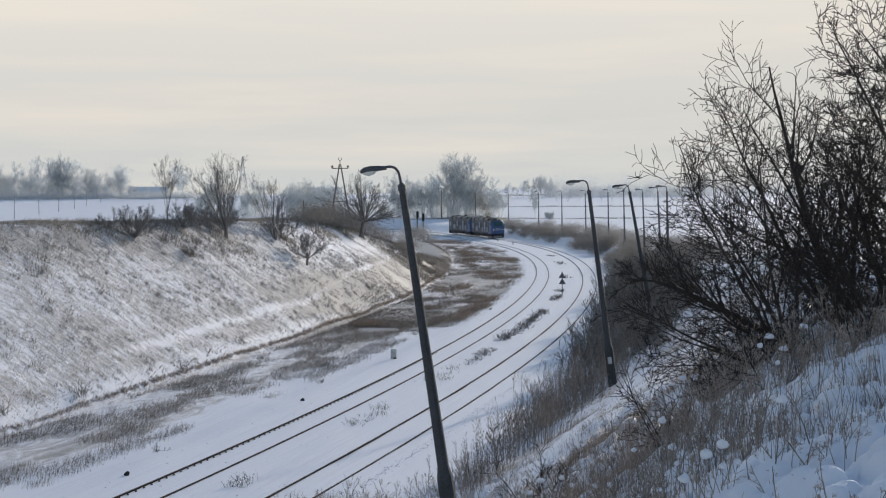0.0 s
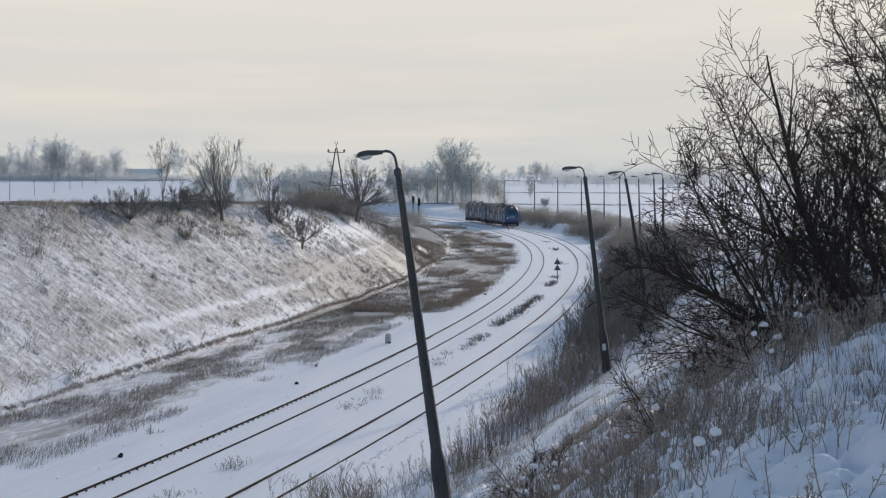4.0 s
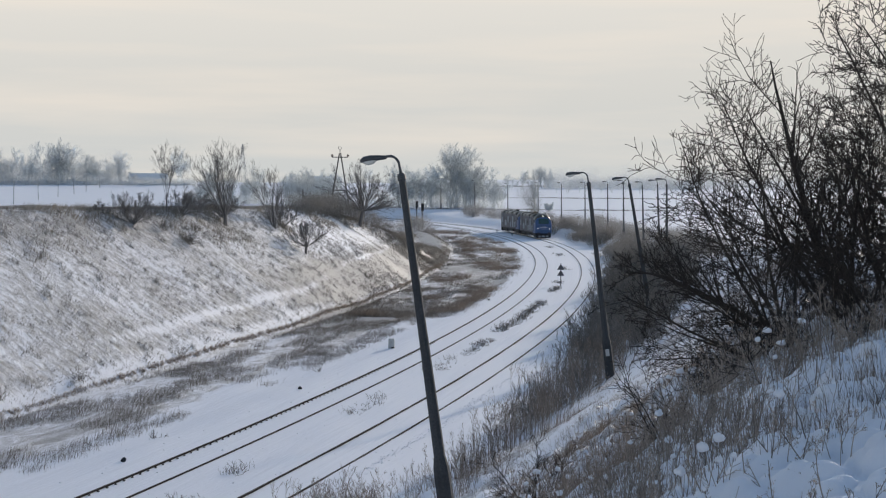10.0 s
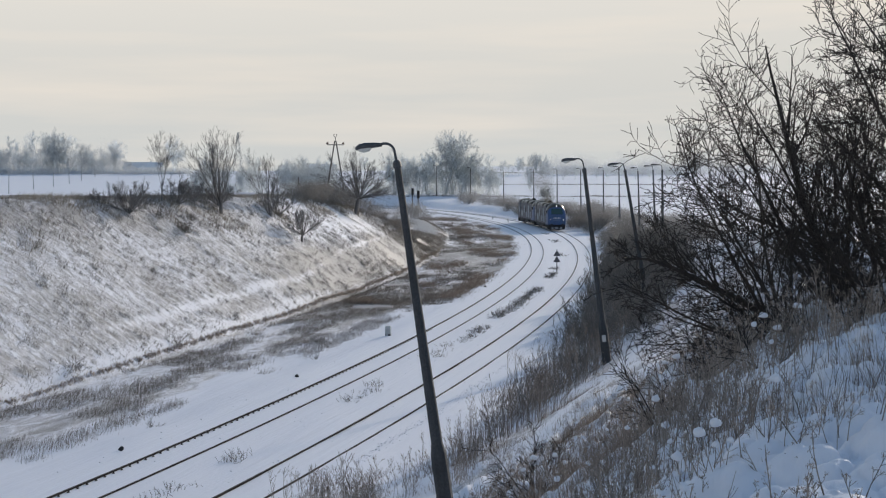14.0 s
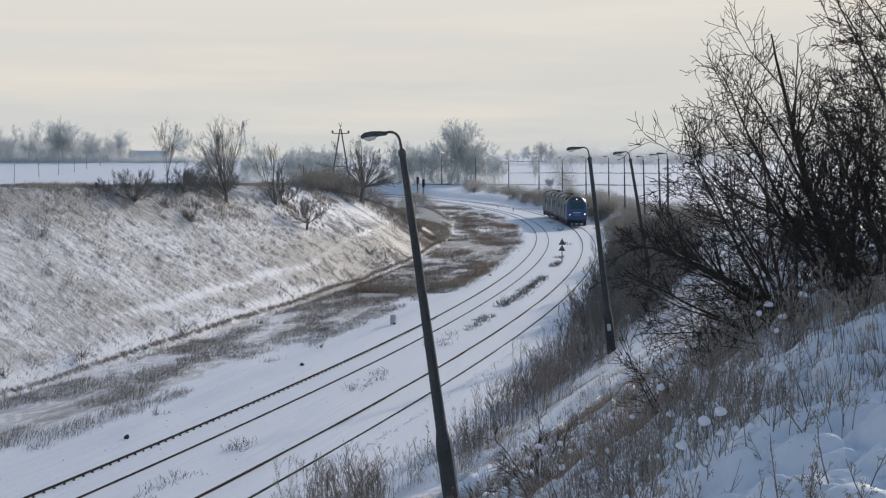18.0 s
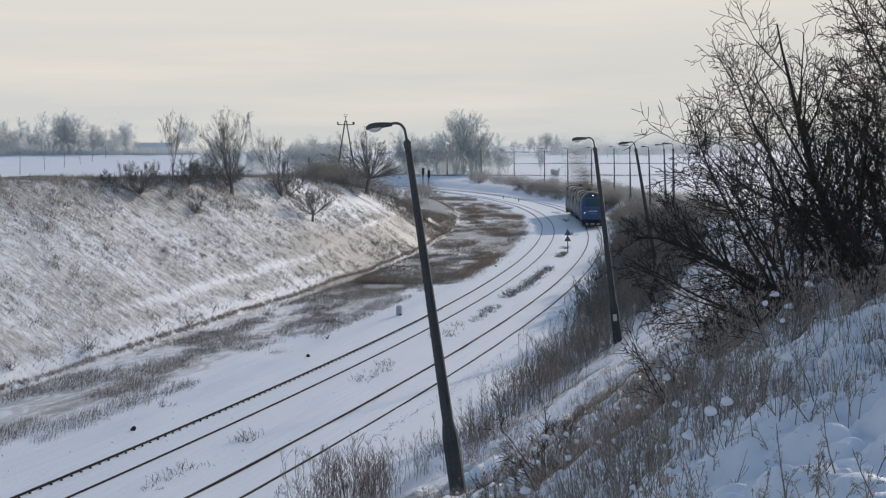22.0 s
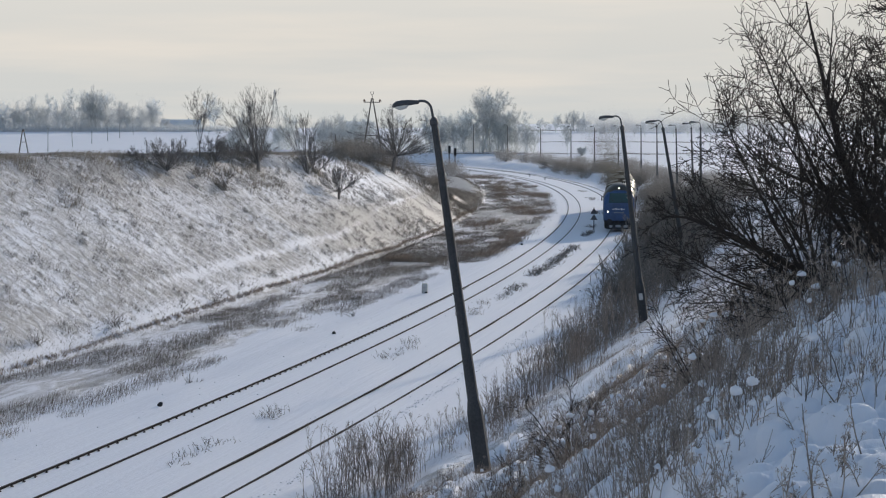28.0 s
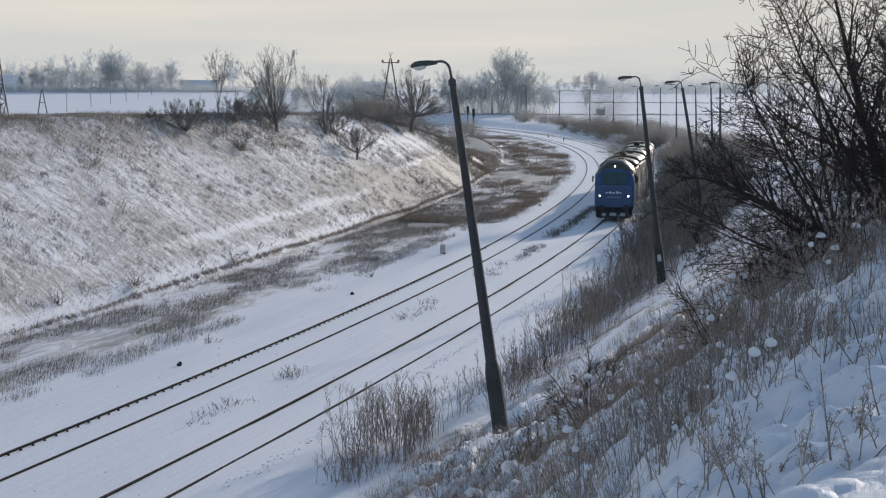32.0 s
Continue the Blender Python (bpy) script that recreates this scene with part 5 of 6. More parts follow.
# ------------------------------------------------------------------ stalks, saplings and snow caps near the camera
cap_me = []
for q in range(3):
    bm = bmesh.new()
    bmesh.ops.create_icosphere(bm, subdivisions=2, radius=1.0)
    for v in bm.verts:
        f = 1 + 0.35 * noise.noise(v.co * 1.7 + Vector((q * 5, 0, 0)))
        v.co = Vector((v.co.x * f, v.co.y * f, v.co.z * (1.0 if v.co.z > 0 else 0.7) * f))
    me = bpy.data.meshes.new("snow_cap")
    bm.to_mesh(me)
    bm.free()
    me.materials.append(SNOW)
    me.polygons.foreach_set("use_smooth", [True] * len(me.polygons))
    cap_me.append(me)

_r = np.random.default_rng(93)
STALK_LABEL = ("dry stalk with a cap of snow", "thin dead stalks rising from the snow")
for i in range(270):
    d = 8.0 + 20 * float(_r.uniform(0, 1)) ** 1.3
    a = math.radians(float(_r.uniform(-2, 20)))
    x, y = d * math.sin(a), d * math.cos(a)
    s, o = (float(v[0]) for v in chart(np.array([x]), np.array([y])))
    if o < 13 or (o > 22.6 and _r.uniform() < 0.6):
        continue
    n = int(_r.integers(2, 6))
    tall = float(_r.uniform(0.25, 0.7)) * (1.5 if i % 6 == 0 else 1.0)
    P = np.zeros((n, 3)) + _r.normal(0, 0.08, (n, 3)) * np.array([1, 1, 0]) + np.array([0, 0, -0.1])
    dd = unit(_r.normal(0, 0.2, (n, 3)) * np.array([1, 1, 0]) + np.array([0, 0, 1.0]))
    L = tall * _r.uniform(0.5, 1, n)
    C = curve(_r, P, dd, L, 5, 0.09, 0.0)
    R = np.full((n, 5), 0.0028) * np.linspace(1, 0.5, 5)
    C2, R2, L2 = sprout(_r, C, R, L, 5, 0.3, 1.0, 36, 0.28, 0.7, 4, 0.12, 0.06)
    capped = i % 3 == 0
    root = thing("dead_stalk", STALK_LABEL[0 if capped else 1], "weed", pose(x, y, h1(x, y)), group="stalks on the near slope")
    for j in range(n):
        part_of("stalk", mesh_of("stalk", *weld(tubes(C[j:j + 1], R[j:j + 1], 4), tubes(C2[5 * j:5 * j + 5], np.maximum(R2[5 * j:5 * j + 5], 0.0014), 3)), BARK_BROWN), root)
    if capped:
        for j in range(int(_r.integers(1, 3))):
            tip = C[j, -1 - j]
            z = float(_r.uniform(0.018, 0.036))
            part_of("snow_cap", cap_me[i % 3], root, m=Matrix.LocRotScale(Vector(tip), Euler((0, 0, i)), Vector((z, z, z))))

for i, (x, y, n, tall) in enumerate(((2.9, 14.9, 3, 1.15), (1.75, 17.0, 4, 1.2), (3.6, 17.5, 3, 1.3), (4.4, 18.6, 3, 1.4), (0.9, 20.0, 4, 1.2), (2.2, 21.5, 5, 1.3), (3.4, 12.8, 2, 0.9), (5.3, 17.8, 3, 1.2))):
    root = bare("sapling", "small bare sapling holding lumps of snow", "shrub", BARK, pose(x, y, h1(x, y) - 0.03), grow(800 + i, n, tall, 0.014, 40, [(8, 45, 0.5, 0.6, 5, 0.15, 0.05), (6, 45, 0.5, 0.65, 4, 0.18, 0.03)], 0.0032, clear=0.15), group="saplings on the near slope")
    for j in range(3):
        z = float(_r.uniform(0.02, 0.04))
        part_of("snow_cap", cap_me[j], root, m=Matrix.LocRotScale(Vector((float(_r.normal(0, 0.14)), float(_r.normal(0, 0.14)), tall * float(_r.uniform(0.35, 0.7)))), Euler((0, 0, j)), Vector((z * 1.5, z * 1.2, z))))

_r = np.random.default_rng(97)
TUSSOCK = "snow-covered tussock swelling from the slope"
for i in range(210):
    d = 9.5 + 16 * float(_r.uniform(0, 1)) ** 1.3
    a = math.radians(float(_r.uniform(1, 20)))
    x, y = d * math.sin(a), d * math.cos(a)
    z = float(_r.uniform(0.04, 0.12)) * min(1.0, d / 14)
    ob = new("tussock", cap_me[i % 3])
    ob.matrix_basis = Matrix.LocRotScale(Vector((x, y, h1(x, y) - 0.1 * z)), Euler((0, 0, i)), Vector((z * float(_r.uniform(0.9, 1.5)), z, z * 1.1)))
    tagged(ob, TUSSOCK, "snow", "snowy tussocks on the near slope")


# ------------------------------------------------------------------ fields, far woods, poles and farms


def bearing(deg, d):
    a = math.radians(deg)
    x, y = d * math.sin(a), d * math.cos(a)
    return x, y, h1(x, y)


def far_tree(seed, stems, splay, clear):
    """A whole bare tree, its twigs coarse enough to tell from far away."""
    return grow(seed, stems, 10.2, 0.2, splay, [(14, 40, 0.46, 0.5, 5, 0.09, 0.07), (10, 38, 0.46, 0.6, 4, 0.12, 0.06), (6, 40, 0.5, 0.7, 3, 0.15, 0.04)], 0.017, 0.05, 0.04, sides0=5, clear=clear)


far_kinds = [far_tree(60 + i, *q) for i, q in enumerate(((1, 4, 0.25), (3, 22, 0.3), (2, 12, 0.22), (4, 28, 0.3)))]
far_proto = {}
# degrees from the y axis, metres away, metres tall
FAR_TREES = [(-16.68, 800, 11.6), (-15.97, 800, 13.9), (-15.56, 800, 11.7), (-15.25, 800, 13.2), (-14.84, 800, 15.6), (-14.57, 800, 16.9), (-14.33, 800, 13.2), (-13.81, 800, 15.6), (-13.5, 800, 18.7), (-13.18, 800, 19.4), (-12.83, 800, 19.4), (-12.55, 800, 20.2), (-12.34, 800, 19.9), (-12.07, 800, 18.1), (-11.61, 800, 15.7), (-11.35, 800, 11.6), (-10.86, 800, 15.7), (-10.48, 800, 15.6), (-10.35, 800, 14.6), (-8.19, 800, 16.7), (-9.43, 800, 7), (-9.9, 800, 6.4), (-6.89, 800, 4), (-7.21, 480, 6.9), (-6.23, 480, 7.2), (-5.58, 480, 6.8), (-3.78, 480, 8.3), (-3.43, 480, 9.2), (-3.06, 480, 9), (-2.73, 480, 8.3), (-2.4, 480, 8.7), (0.24, 450, 12.4), (0.57, 450, 9.2), (0.9, 450, 9.7), (1.23, 450, 10.3), (1.56, 450, 12.0), (1.89, 450, 15.5), (2.22, 450, 17.5), (2.55, 450, 17.0), (2.88, 450, 16.5), (3.17, 450, 13.5), (3.54, 450, 8.6), (3.87, 450, 8.9), (4.2, 450, 7.8), (4.86, 900, 7.9), (5.34, 900, 10.6), (5.84, 900, 12), (6.06, 900, 11.4), (6.39, 770, 7.8), (6.82, 770, 7.4), (7.26, 770, 8), (7.69, 770, 6.8), (8.12, 770, 7.3), (8.55, 770, 8), (9.09, 770, 7.3), (9.63, 770, 7.7), (10.16, 770, 7.3), (10.8, 770, 7.6)]
FAR_TREES += [(-7.4 + 0.42 * k, 474 + 5 * (k % 3), 6.5 + 1.5 * ((k * 7) % 4)) for k in range(7)] + [(-4.1 + 0.27 * k, 468 + 6 * (k % 3), 8.5 + 1.1 * ((k * 5) % 4)) for k in range(8)]
FAR_TREES += [(-18.2 + 0.3 * k, 815 + 9 * (k % 3), 12.0 + 1.6 * ((k * 5) % 5)) for k in range(28)]
FAR_TREES += [(4.55, 900, 8.5), (4.7, 910, 7.0), (5.1, 905, 10.0), (5.55, 900, 11.5), (5.7, 908, 12.5), (6.2, 880, 9.0), (-3.2, 900, 9.0), (-1.6, 850, 8.0), (-0.9, 860, 9.5)]
FAR_TREES += [(0.3 + 0.31 * k, 446 + 7 * (k % 3), 7.5 + 1.2 * ((k * 5) % 4)) for k in range(13)]
for i, (deg, d, tall) in enumerate(FAR_TREES):
    k = (i % 4, d < 600)
    x, y, z = bearing(deg, d)
    m = pose(x, y, z - 0.2, 0, 0, 53 * i)
    # far trees wear the bark paled for haze
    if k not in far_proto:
        far_proto[k] = bare("bare_tree", "bare tree beyond the curve, greyed for haze" if k[1] else "tall bare tree far across the fields, paled for haze", "tree", BARK_HAZE_MID if k[1] else BARK_HAZE_FAR, m, far_kinds[k[0]], group="far woods")
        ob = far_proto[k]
    else:
        ob = copy_thing(far_proto[k], m)
    f = tall / 10.6 * (1.04 if d == 800 else 1.0)
    ob.scale = (f * (1.15 if d < 500 else 0.95), f * (1.15 if d < 500 else 0.95), f)


def thicket(name, label, seed, spans, mat):
    """Undergrowth as many fine blades; spans: (from deg, to deg, near, deep, low, high, count)."""
    rng = np.random.default_rng(seed)
    out = []
    for a0, a1, d0, deep, lo, hi, n in spans:
        a, d = np.radians(rng.uniform(a0, a1, n)), d0 + rng.uniform(0, deep, n)
        x, y = d * np.sin(a), d * np.cos(a)
        hump = (0.55 + 0.9 * (vnoise(np.degrees(a) * 2.3, d / 60, seed) + 0.5)) * rng.uniform(0.5, 1.1, n)
        t = rng.uniform(lo, hi, n) * hump
        if hi < 1.2:
            out.append(blades(rng, x, y, t, rng.normal(0, 0.42, (n, 2)) * t[:, None], np.full(n, d0 / 3600.0) * rng.uniform(0.5, 1.5, n)))
        else:
            P = np.repeat(np.stack([x, y, height(x, y)], -1), 3, 0)
            P[:, 2] += np.repeat(t, 3) * rng.uniform(0, 1, 3 * n) ** 0.75
            P[:, :2] += rng.normal(0, 0.9, (3 * n, 2))
            out.append(sprays(rng, P, 1.1, d0 / 7000.0))
    return tagged(new(name, mesh_of(name, *weld(*out), mat)), label, "woods", kind="stuff")


# undergrowth and thickets have haze mixed into their colour too
thicket("far_wood", "undergrowth of the woods beyond the fields, greyed for haze", 71,
        ((-18.5, -10.2, 800, 30, 7, 16, 17000), (-18.5, -7.6, 790, 12, 1.5, 4.5, 9000), (-9.9, -7.6, 800, 12, 2.0, 5.5, 2500), (5.9, 12.5, 900, 40, 6.0, 14, 14000), (12.5, 22, 900, 40, 6.0, 14, 12000)), BARK_HAZE_FAR)
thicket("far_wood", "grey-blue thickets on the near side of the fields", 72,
        ((-7.8, -4.8, 470, 20, 3, 6.5, 2600), (-4.1, -2.1, 470, 25, 4, 9.5, 3200), (-1.2, 0.6, 455, 20, 3, 7, 2200), (0.2, 4.3, 445, 22, 2.5, 6, 2600), (1.4, 3.2, 445, 20, 4, 8, 800)), UNDERGROWTH_HAZE)
thicket("field_boundary", "low dead grass along the field boundaries", 73,
        ((0.6, 20, 436, 1.2, 0.25, 0.5, 5200), (3.5, 20, 610, 2, 0.3, 0.6, 4200), (-17.2, -14.0, 330, 1.0, 0.2, 0.4, 900), (2.0, 7.5, 980, 3, 0.5, 1.0, 1600)), BARK_HAZE_GREY)

# tree and bush share the bark colour that holds the haze
c = bare("bare_tree", "pale frosted young tree in a field, further paled for haze", "tree", BARK_HAZE_FAR, pose(*bearing(5.54, 430)), grow(66, 2, 7.6, 0.12, 10, TREE, 0.022, clear=0.25))
bare("bush", "round bush in the field, paled for haze", "bush", BARK_HAZE_FAR, pose(*bearing(6.12, 430)), grow(67, 16, 2.5, 0.06, 48, BUSH, 0.03))

# farm buildings half hidden by the woods
# Wall and roof colours are lightened to carry the haze over the farm.
BARN_WALL = material("hazed_barn_render", (0.74, 0.76, 0.77), 0.9, vary=0.1, grain=1.5, coarse=0.1, bump=0.1)
BARN_ROOF = material("hazed_roof_sheet", (0.85, 0.86, 0.87), 0.8, vary=0.08, grain=2, coarse=0.1, bump=0.1)
PANE = material("grey_pane", (0.45, 0.48, 0.5), 0.2, vary=0.1, bump=0)


def barn(label, deg, d, turn, lx, ly, eave, ridge):
    x, y, z = bearing(deg, d)
    root = thing("farm_building", label, "building", pose(x, y, z - 0.2, 0, 0, turn), group="farm across the fields")
    g = [(-ly / 2, 0), (ly / 2, 0), (ly / 2, eave), (0, ridge), (-ly / 2, eave)]
    part("wall", loft([[(sx * lx / 2, a, b) for a, b in g] for sx in (-1, 1)]), BARN_WALL, root)
    for sy in (-1, 1):
        e, r = Vector((0, sy * (ly / 2 + 0.5), eave - 0.25)), Vector((0, 0, ridge + 0.12))
        part("roof", loft([[(sx * (lx / 2 + 0.5), e.y, e.z), (sx * (lx / 2 + 0.5), r.y, r.z), (sx * (lx / 2 + 0.5), r.y, r.z + 0.2), (sx * (lx / 2 + 0.5), e.y, e.z + 0.2)] for sx in (-1, 1)]), BARN_ROOF, root)
    for k in range(4):
        w = part("window", box(-lx / 2 + lx * (k + 0.7) / 4.6, -ly / 2 - 0.03, eave * 0.55, 1.2, 0.1, 1.3), BARN_WALL, root)
        part("pane", box(-lx / 2 + lx * (k + 0.7) / 4.6, -ly / 2 - 0.09, eave * 0.55, 1.0, 0.04, 1.1), PANE, w)
    part("chimney", box(lx * 0.2, 0.4, ridge + 0.5, 0.7, 0.7, 1.4, bevel=0.05), BARN_WALL, root)
    return root


barn("long low farm building with a roof paled for haze", -9.35, 815, 8, 20, 10, 2.6, 6.2)
barn("farmhouse with a roof paled for haze behind bare trees", -16.4, 800, -12, 13, 9, 4.5, 8.6)
barn("small house in the far hollow", -2.55, 640, 20, 11, 9, 3.5, 7.2)

# ------------------------------------------------------------------ power line poles
WOOD_POLE = material("grey_pole_wood", (0.16, 0.145, 0.13), 0.9, vary=0.25, grain=6, coarse=1, bump=0.2)
# Far telegraph poles: wood colour lightened in place of haze.
HAZED_POLE = material("hazed_pole_wood", (0.42, 0.42, 0.42), 0.9, vary=0.2, grain=6, coarse=1, bump=0.2)
GALVANISED = material("galvanised_lattice_steel", (0.42, 0.43, 0.44), 0.6, 0.0, vary=0.15, grain=6, coarse=1, bump=0.05)
PORCELAIN = material("brown_porcelain", (0.12, 0.07, 0.05), 0.3, vary=0.1, bump=0)


def a_frame(label, deg, d, tall, turn, arms=True, thick=0.12):
    x, y, z = bearing(deg, d)
    root = thing("power_pole", label, "power pole", pose(x, y, z - 0.3, 0, 0, turn), group="power poles in the fields")
    half = tall * 0.155
    for sx in (-1, 1):
        part("leg", rod([(sx * half, 0, 0), (sx * 0.12, 0, tall - 1.4)], [thick * 1.25, thick], 8), WOOD_POLE, root)
    part("tie_beam", rod([(-half * 0.55, 0, tall * 0.42), (half * 0.55, 0, tall * 0.42)], thick * 0.7, 6), WOOD_POLE, root)
    if arms:
        arm = part("crossarm", box(0, 0, tall - 2.2, 3.3, 0.16, 0.16, bevel=0.02), STEEL_GREY, root)
        for px in (-1.6, 1.6):
            part("insulator", rod([(px, 0, tall - 2.15), (px, 0, tall - 1.9), (px, 0, tall - 1.6)], [0.05, 0.17, 0.10], 8), PORCELAIN, arm)
            part("bracket", rod([(px - 0.2, 0, tall - 2.2), (px - 0.2, 0, tall - 1.75), (px + 0.2, 0, tall - 1.75), (px + 0.2, 0, tall - 2.2)], 0.04, 5), STEEL_GREY, arm)
        top = part("finial", rod([(0, 0, tall - 1.5), (0, 0, tall - 0.6)], 0.07, 6), STEEL_GREY, root)
        ring = [(0.32 * math.sin(a), 0, tall - 0.3 - 0.32 * math.cos(a)) for a in [math.radians(q) for q in range(-150, 151, 30)]]
        part("hoop", rod(ring, 0.05, 5), STEEL_GREY, top)
    return root


a_frame("wooden A-frame power pole with a steel crossarm", -2.03, 300, 15.4, 5, True, 0.13)
a_frame("distant A-frame power pole beyond the brush", 0.04, 560, 11.0, 5, True, 0.16)
a_frame("plain A-frame pole in a snowy field", -15.19, 430, 8.6, 10, False, 0.14)
for i, (deg, d, tall) in enumerate(((-14.31, 470, 7.6), (-13.41, 520, 5.4), (-12.7, 560, 5.4), (-12.11, 600, 5.6), (-11.67, 650, 6.5), (-11.16, 720, 6.0))):
    x, y, z = bearing(deg, d)
    root = thing("telegraph_pole", "thin wooden telegraph pole in the snow", "pole", pose(x, y, z - 0.3, 0, 1.5 * (-1) ** i, 0), group="telegraph poles in the field")
    part("shaft", rod([(0, 0, 0), (0, 0, tall)], [0.14, 0.10], 7), HAZED_POLE, root)
    part("crossarm", box(0, 0, tall - 0.35, 0.9, 0.1, 0.12), HAZED_POLE, root)
x, y, z = bearing(-3.46, 280)
root = thing("telegraph_pole", "braced wooden pole beyond the rim of the cutting", "pole", pose(x, y, z - 0.3))
part("shaft", rod([(0, 0, 0), (0, 0, 5.6)], [0.15, 0.11], 8), WOOD_POLE, root)
part("brace", rod([(1.7, 0, 0), (0.1, 0, 4.4)], [0.13, 0.10], 8), WOOD_POLE, root)


def lattice_tower(name, label, m, tall, foot, waist, thick, arms=(), mat=None):
    mat = mat or STEEL_GREY
    root = thing(name, label, "pylon", m)
    hw = lambda z: waist + (foot - waist) * max(0.0, 1 - z / tall) ** 1.25
    zs = [tall * (1 - (1 - k / 9) ** 1.15) for k in range(10)]
    for sx, sy in ((-1, -1), (1, -1), (1, 1), (-1, 1)):
        part("leg", rod([(sx * hw(z), sy * hw(z), z) for z in zs], thick, 4), mat, root)
    for i, (a, b) in enumerate(zip(zs, zs[1:])):
        for sx, sy, tx, ty in ((-1, -1, 1, -1), (1, -1, 1, 1), (1, 1, -1, 1), (-1, 1, -1, -1)):
            p, q = (sx * hw(a), sy * hw(a), a), (tx * hw(b), ty * hw(b), b)
            p2, q2 = (tx * hw(a), ty * hw(a), a), (sx * hw(b), sy * hw(b), b)
            part("bracing", join(rod([p, q], thick * 0.6, 4), rod([p2, q2], thick * 0.6, 4)), mat, root)
    for z, w in arms:
        part("crossarm", join(rod([(-w, 0, z), (w, 0, z)], thick * 0.8, 4), rod([(-w, 0, z), (0, 0, z + 1.4)], thick * 0.6, 4), rod([(w, 0, z), (0, 0, z + 1.4)], thick * 0.6, 4)), mat, root)
    return root


x, y, z = bearing(-5.78, 1000)
lattice_tower("pylon", "distant steel lattice pylon in the haze", pose(x, y, z - 0.5, 0, 0, 20), 27.5, 3.4, 0.25, 0.10, ((20.0, 2.6), (25.0, 1.6)), GALVANISED)
x, y, z = bearing(-17.12, 90)
lattice_tower("lattice_mast", "rusty steel lattice mast on the rim of the cutting", pose(x, y, z - 0.2, 0, 0, 30), 9.0, 0.95, 0.16, 0.045)

# ------------------------------------------------------------------ small things beside the line
RED_WHITE = material("faded_warning_board", (0.10, 0.10, 0.11), 0.6, vary=0.2, grain=10, coarse=2, bump=0.05)
x, y = spot(119.0, 3.0)
sign = thing("trackside_sign", "post with two dark triangular boards between the tracks", "sign", pose(float(x), float(y), h1(x, y) - 0.1, 0, 0, -9))
part("post", rod([(0, 0, 0), (0, 0, 2.35)], 0.045, 8), STEEL_GREY, sign)
for z in (1.35, 1.95):
    part("board", loft([[(-0.36, q, z - 0.25), (0.36, q, z - 0.25), (0.0, q, z + 0.36)] for q in (-0.07, -0.045)]), RED_WHITE, sign, "triangular board")
    part("bracket", box(0, -0.02, z, 0.16, 0.08, 0.05), STEEL_GREY, sign)

x, y = spot(61.0, -2.6)
stone = thing("marker_stone", "short pale concrete marker stone in the snow", "marker", pose(float(x), float(y), h1(x, y) - 0.1, 0, 0, -14))
part("block", loft([[(-w / 2, -0.1, z), (w / 2, -0.1, z), (w / 2, 0.1, z), (-w / 2, 0.1, z)] for w, z in ((0.36, 0), (0.34, 0.62), (0.28, 0.70))]), CONCRETE_PALE, stone)
part("plate", box(0.1, -0.13, 0.12, 0.16, 0.06, 0.16, bevel=0.02), STEEL_DARK, stone, "dark plate at the foot")

for s in (260.0, 278.0):
    x, y = spot(s, 3.05)
    post = thing("track_marker", "stubby dark marker post between the tracks", "marker", pose(float(x), float(y), h1(x, y) - 0.05), group="marker posts between the tracks")
    part("stake", box(0, 0, 0.3, 0.16, 0.14, 0.65, bevel=0.02), STEEL_DARK, post)
    part("snow_cap", box(0, 0, 0.66, 0.22, 0.2, 0.10, bevel=0.04, seg=2), SNOW, post, "cap of snow")

LUMP = material("black_coal_lump", (0.02, 0.02, 0.022), 0.7, vary=0.3, bump=0.3)
for s, o in ((22.5, -2.2), (42.1, -2.4), (99.1, -2.1)):
    x, y = spot(s, o)
    bm = bmesh.new()
    bmesh.ops.create_icosphere(bm, subdivisions=2, radius=0.10)
    for v in bm.verts:
        v.co *= 1 + 0.5 * noise.noise(v.co * 9 + Vector((s, 0, 0)))
    me = bpy.data.meshes.new("lump")
    bm.to_mesh(me)
    bm.free()
    me.materials.append(LUMP)
    ob = new("track_stone", me)
    ob.matrix_basis = pose(float(x), float(y), h1(x, y) + 0.05)
    tagged(ob, "small black lump lying in the trackside snow", "stone", "lumps beside the track")

for s, o in ((334.7, -3.4), (300.0, -9.3)):
    x, y = spot(s, o)
    sg = thing("railway_signal", "dark railway signal seen from a distance", "signal", pose(float(x), float(y), h1(x, y) - 0.1, 0, 0, 14), group="signals at the far end of the curve")
    part("mast", rod([(0, 0, 0), (0, 0, 4.6)], 0.09, 8), STEEL_DARK, sg)
    hd = part("signal_head", box(0, -0.12, 5.1, 0.6, 0.22, 1.7, bevel=0.08, seg=2), STEEL_DARK, sg)
    for k in range(3):
        part("lens_hood", rod([(0, -0.22, 4.6 + 0.5 * k), (0, -0.45, 4.58 + 0.5 * k)], 0.13, 10), BLACK, hd)
    part("ladder", join(*[rod([(-0.18, 0.14, 0.4 + 0.4 * k), (0.18, 0.14, 0.4 + 0.4 * k)], 0.02, 4) for k in range(10)], rod([(-0.18, 0.14, 0.2), (-0.18, 0.14, 4.4)], 0.025, 4), rod([(0.18, 0.14, 0.2), (0.18, 0.14, 4.4)], 0.025, 4)), STEEL_GREY, sg)

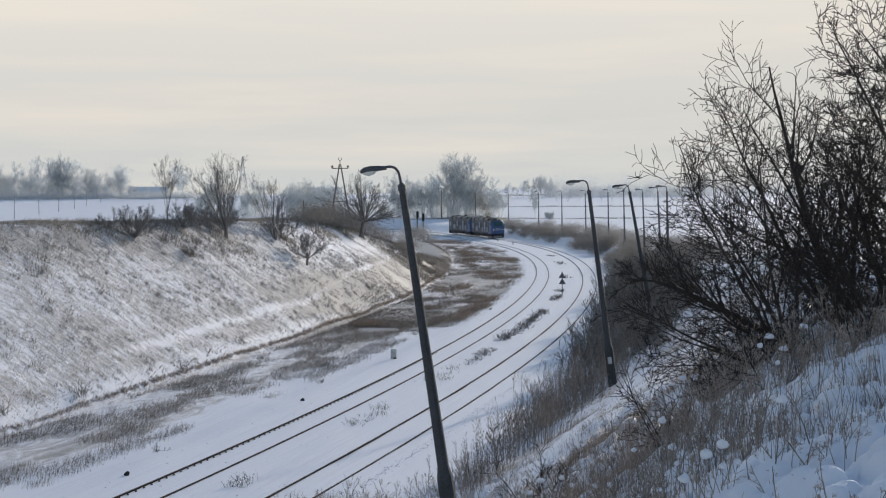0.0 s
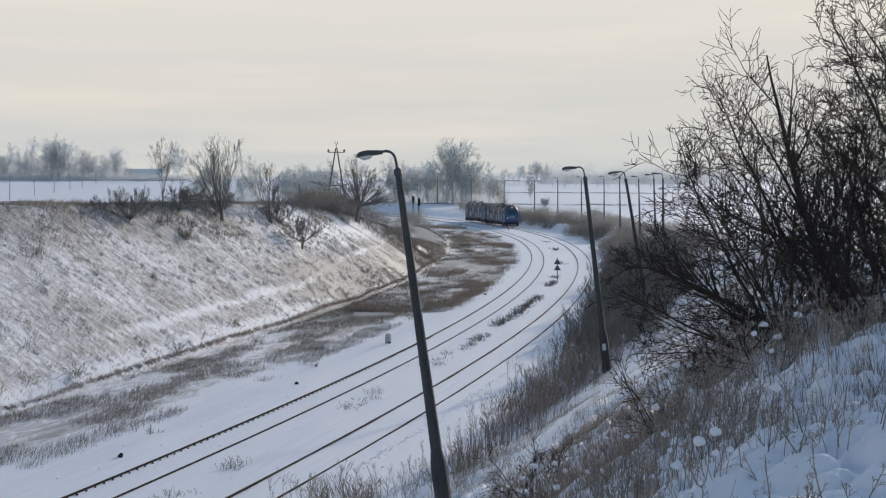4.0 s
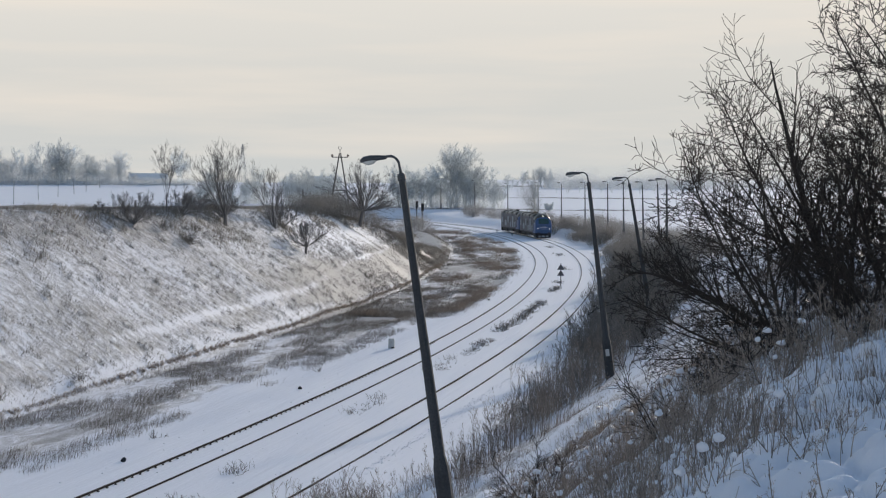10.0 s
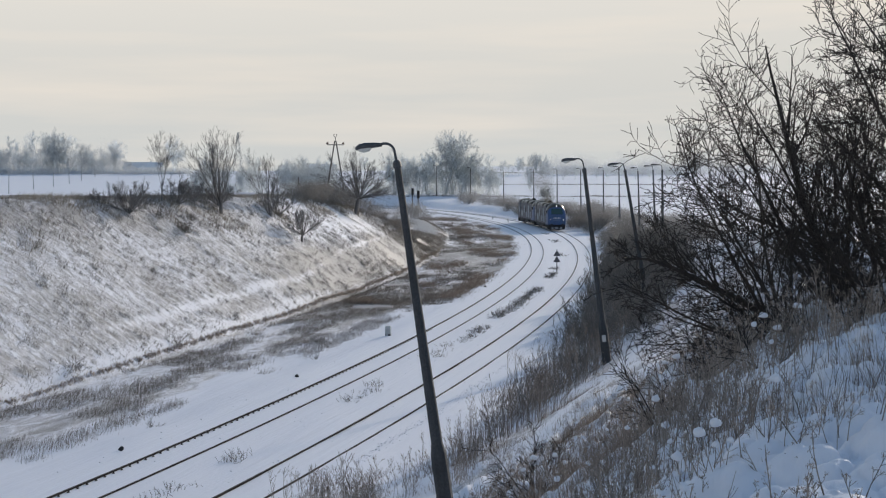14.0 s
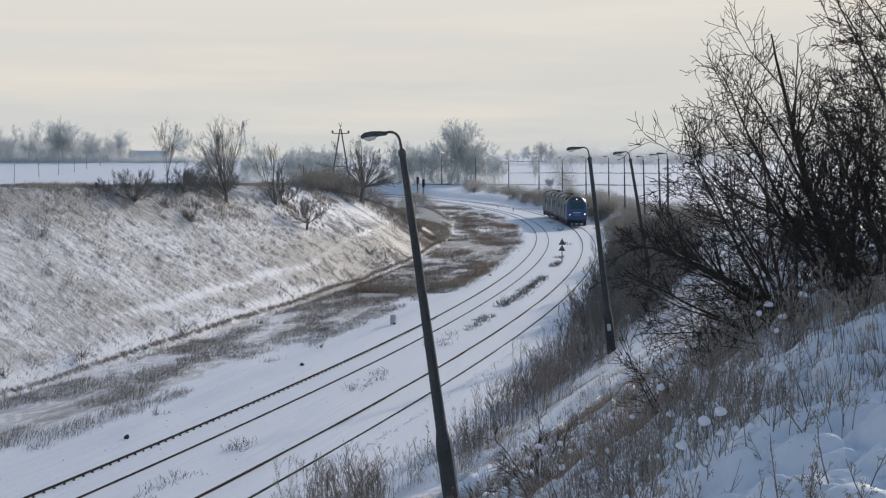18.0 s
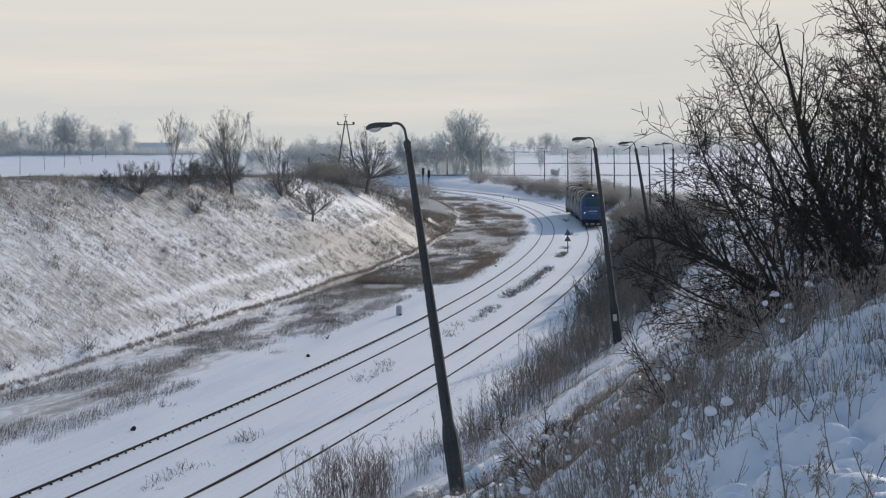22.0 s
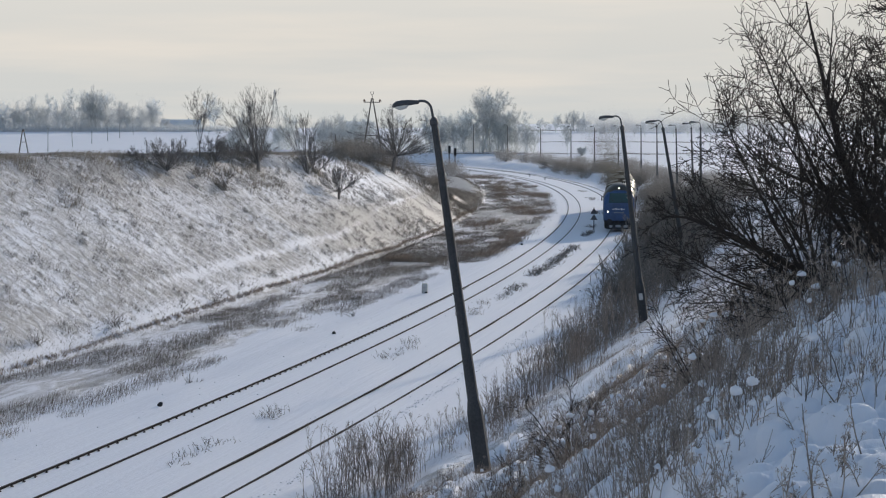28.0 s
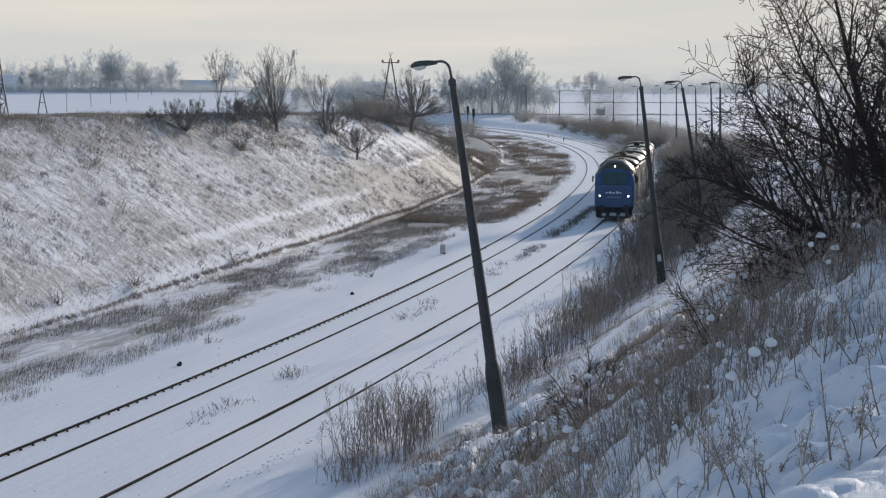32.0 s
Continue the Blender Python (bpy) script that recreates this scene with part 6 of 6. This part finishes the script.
# clods and scuffed snow along the tracks
_c = np.random.default_rng(123)
n = 1100
_s = np.concatenate([_c.uniform(4, 75, 800), _c.uniform(4, 95, n - 800)])
_o = np.concatenate([second_track(_s[:800]) + 1.75 + _c.normal(0, 0.14, 800), _c.uniform(-4.5, 9.0, n - 800)])
_x, _y = spot(_s, _o)
_r = _c.uniform(0.015, 0.05, n)[:, None, None]
octa = np.array([(1, 0, 0), (0, 1, 0), (-1, 0, 0), (0, -1, 0), (0, 0, 0.7), (0, 0, -0.7)])
V = (np.stack([_x, _y, height(_x, _y)], -1)[:, None] + octa * _r * _c.uniform(0.6, 1.5, (n, 6, 1))).reshape(-1, 3)
F = np.concatenate([np.arange(n)[:, None] * 6 + np.array(q) for q in ((0, 1, 4), (1, 2, 4), (2, 3, 4), (3, 0, 4), (1, 0, 5), (2, 1, 5), (3, 2, 5), (0, 3, 5))])
tagged(new("snow_clods", mesh_of("snow_clods", V, F, SNOW, shade=True)), "small clods and scuffs of trodden snow beside the rails", "snow", kind="stuff")

# the cart road along the far rim
V, F = [], []
ss = np.arange(0, 150, 2.0)
for s in ss:
    for o in (-29.9, -29.5, -28.7, -28.3):
        x, y = spot(s, o + 0.3 * float(vnoise(np.array([s / 9]), np.array([o]), 4)[0]))
        V.append((float(x), float(y), h1(x, y) + (0.16 if -29.6 < o < -28.6 else 0.02)))
for i in range(len(ss) - 1):
    for j in range(3):
        F.append((i * 4 + j, i * 4 + j + 1, i * 4 + 5 + j, i * 4 + 4 + j))
EARTH = material("frozen_earth_road", (0.085, 0.08, 0.076), 0.95, vary=0.3, grain=4, coarse=0.4, bump=0.6, dist=0.05, second=[0.3, 0.3, 0.31])
tagged(new("road", mesh_of("road", V, F, EARTH)), "dark frozen cart road along the rim", "road", kind="structure")
tufts("dead_grass", "matted dead grass along the cart road", 57, 450, 6, lambda rng, n: (rng.uniform(15, 150, n), -27.4 + rng.normal(0, 0.35, n)), (0.12, 0.34), 0.12, STRAW_DARK, 0.2, 0.03)


# ------------------------------------------------------------------ brown diesel smoke, as fine specks that drift along
SMOKE = material("brown_exhaust_smoke", (0.30, 0.255, 0.19), 1.0, vary=0.1, bump=0, spec=0.0)
smoke = thing("exhaust_smoke", "thin brown diesel exhaust rising over the locomotive", "smoke", kind="stuff")
for k, (x, y, z, sx, sy, sz, n) in enumerate(((0.4, 3.0, 5.0, 0.5, 0.8, 0.5, 9000), (0.9, 2.2, 6.3, 0.8, 1.0, 0.8, 18000), (1.5, 1.2, 8.2, 1.1, 1.3, 1.2, 22000))):
    rng = np.random.default_rng(300 + k)
    c = np.stack([rng.normal(x, sx, n), rng.normal(y, sy, n), rng.normal(z, sz, n)], -1)
    r = rng.uniform(0.005, 0.009, n)[:, None]
    tet = np.array([(1, 1, 1), (1, -1, -1), (-1, 1, -1), (-1, -1, 1)], float)
    V = (c[:, None] + tet * r[:, None]).reshape(-1, 3)
    b = np.arange(n)[:, None] * 4
    F = np.concatenate([b + np.array(q) for q in ((0, 1, 2), (0, 3, 1), (0, 2, 3), (1, 3, 2))])
    tagged(part_of("puff", mesh_of("puff", V, F, SMOKE), smoke), kind="stuff")


# ------------------------------------------------------------------ what moves
TRAIN_T = [0, 9, 14, 17, 21, 24, 25.5, 28, 30, 32]
TRAIN_S = [294, 247, 215.5, 195.5, 168.5, 146.5, 135.5, 115.5, 100.5, 84.8]
RUN = np.polyfit(TRAIN_T, TRAIN_S, 3)


def train_pose(t, back=10.4):
    s = float(np.polyval(RUN, t)) + back
    o = float(second_track(s))
    x, y = spot(s, o)
    p = float(line(s)[2])
    return pose(float(x), float(y), 0.0, 0, 0, 180 - math.degrees(p))


def motions():
    walk(loco, [(t, train_pose(t)) for t in range(0, 33)])
    walk(loco_behind, [(t, train_pose(t, 32.0)) for t in range(0, 33)])
    walk(smoke, [(t, train_pose(t, 10.4)) for t in range(0, 33)])


motions()
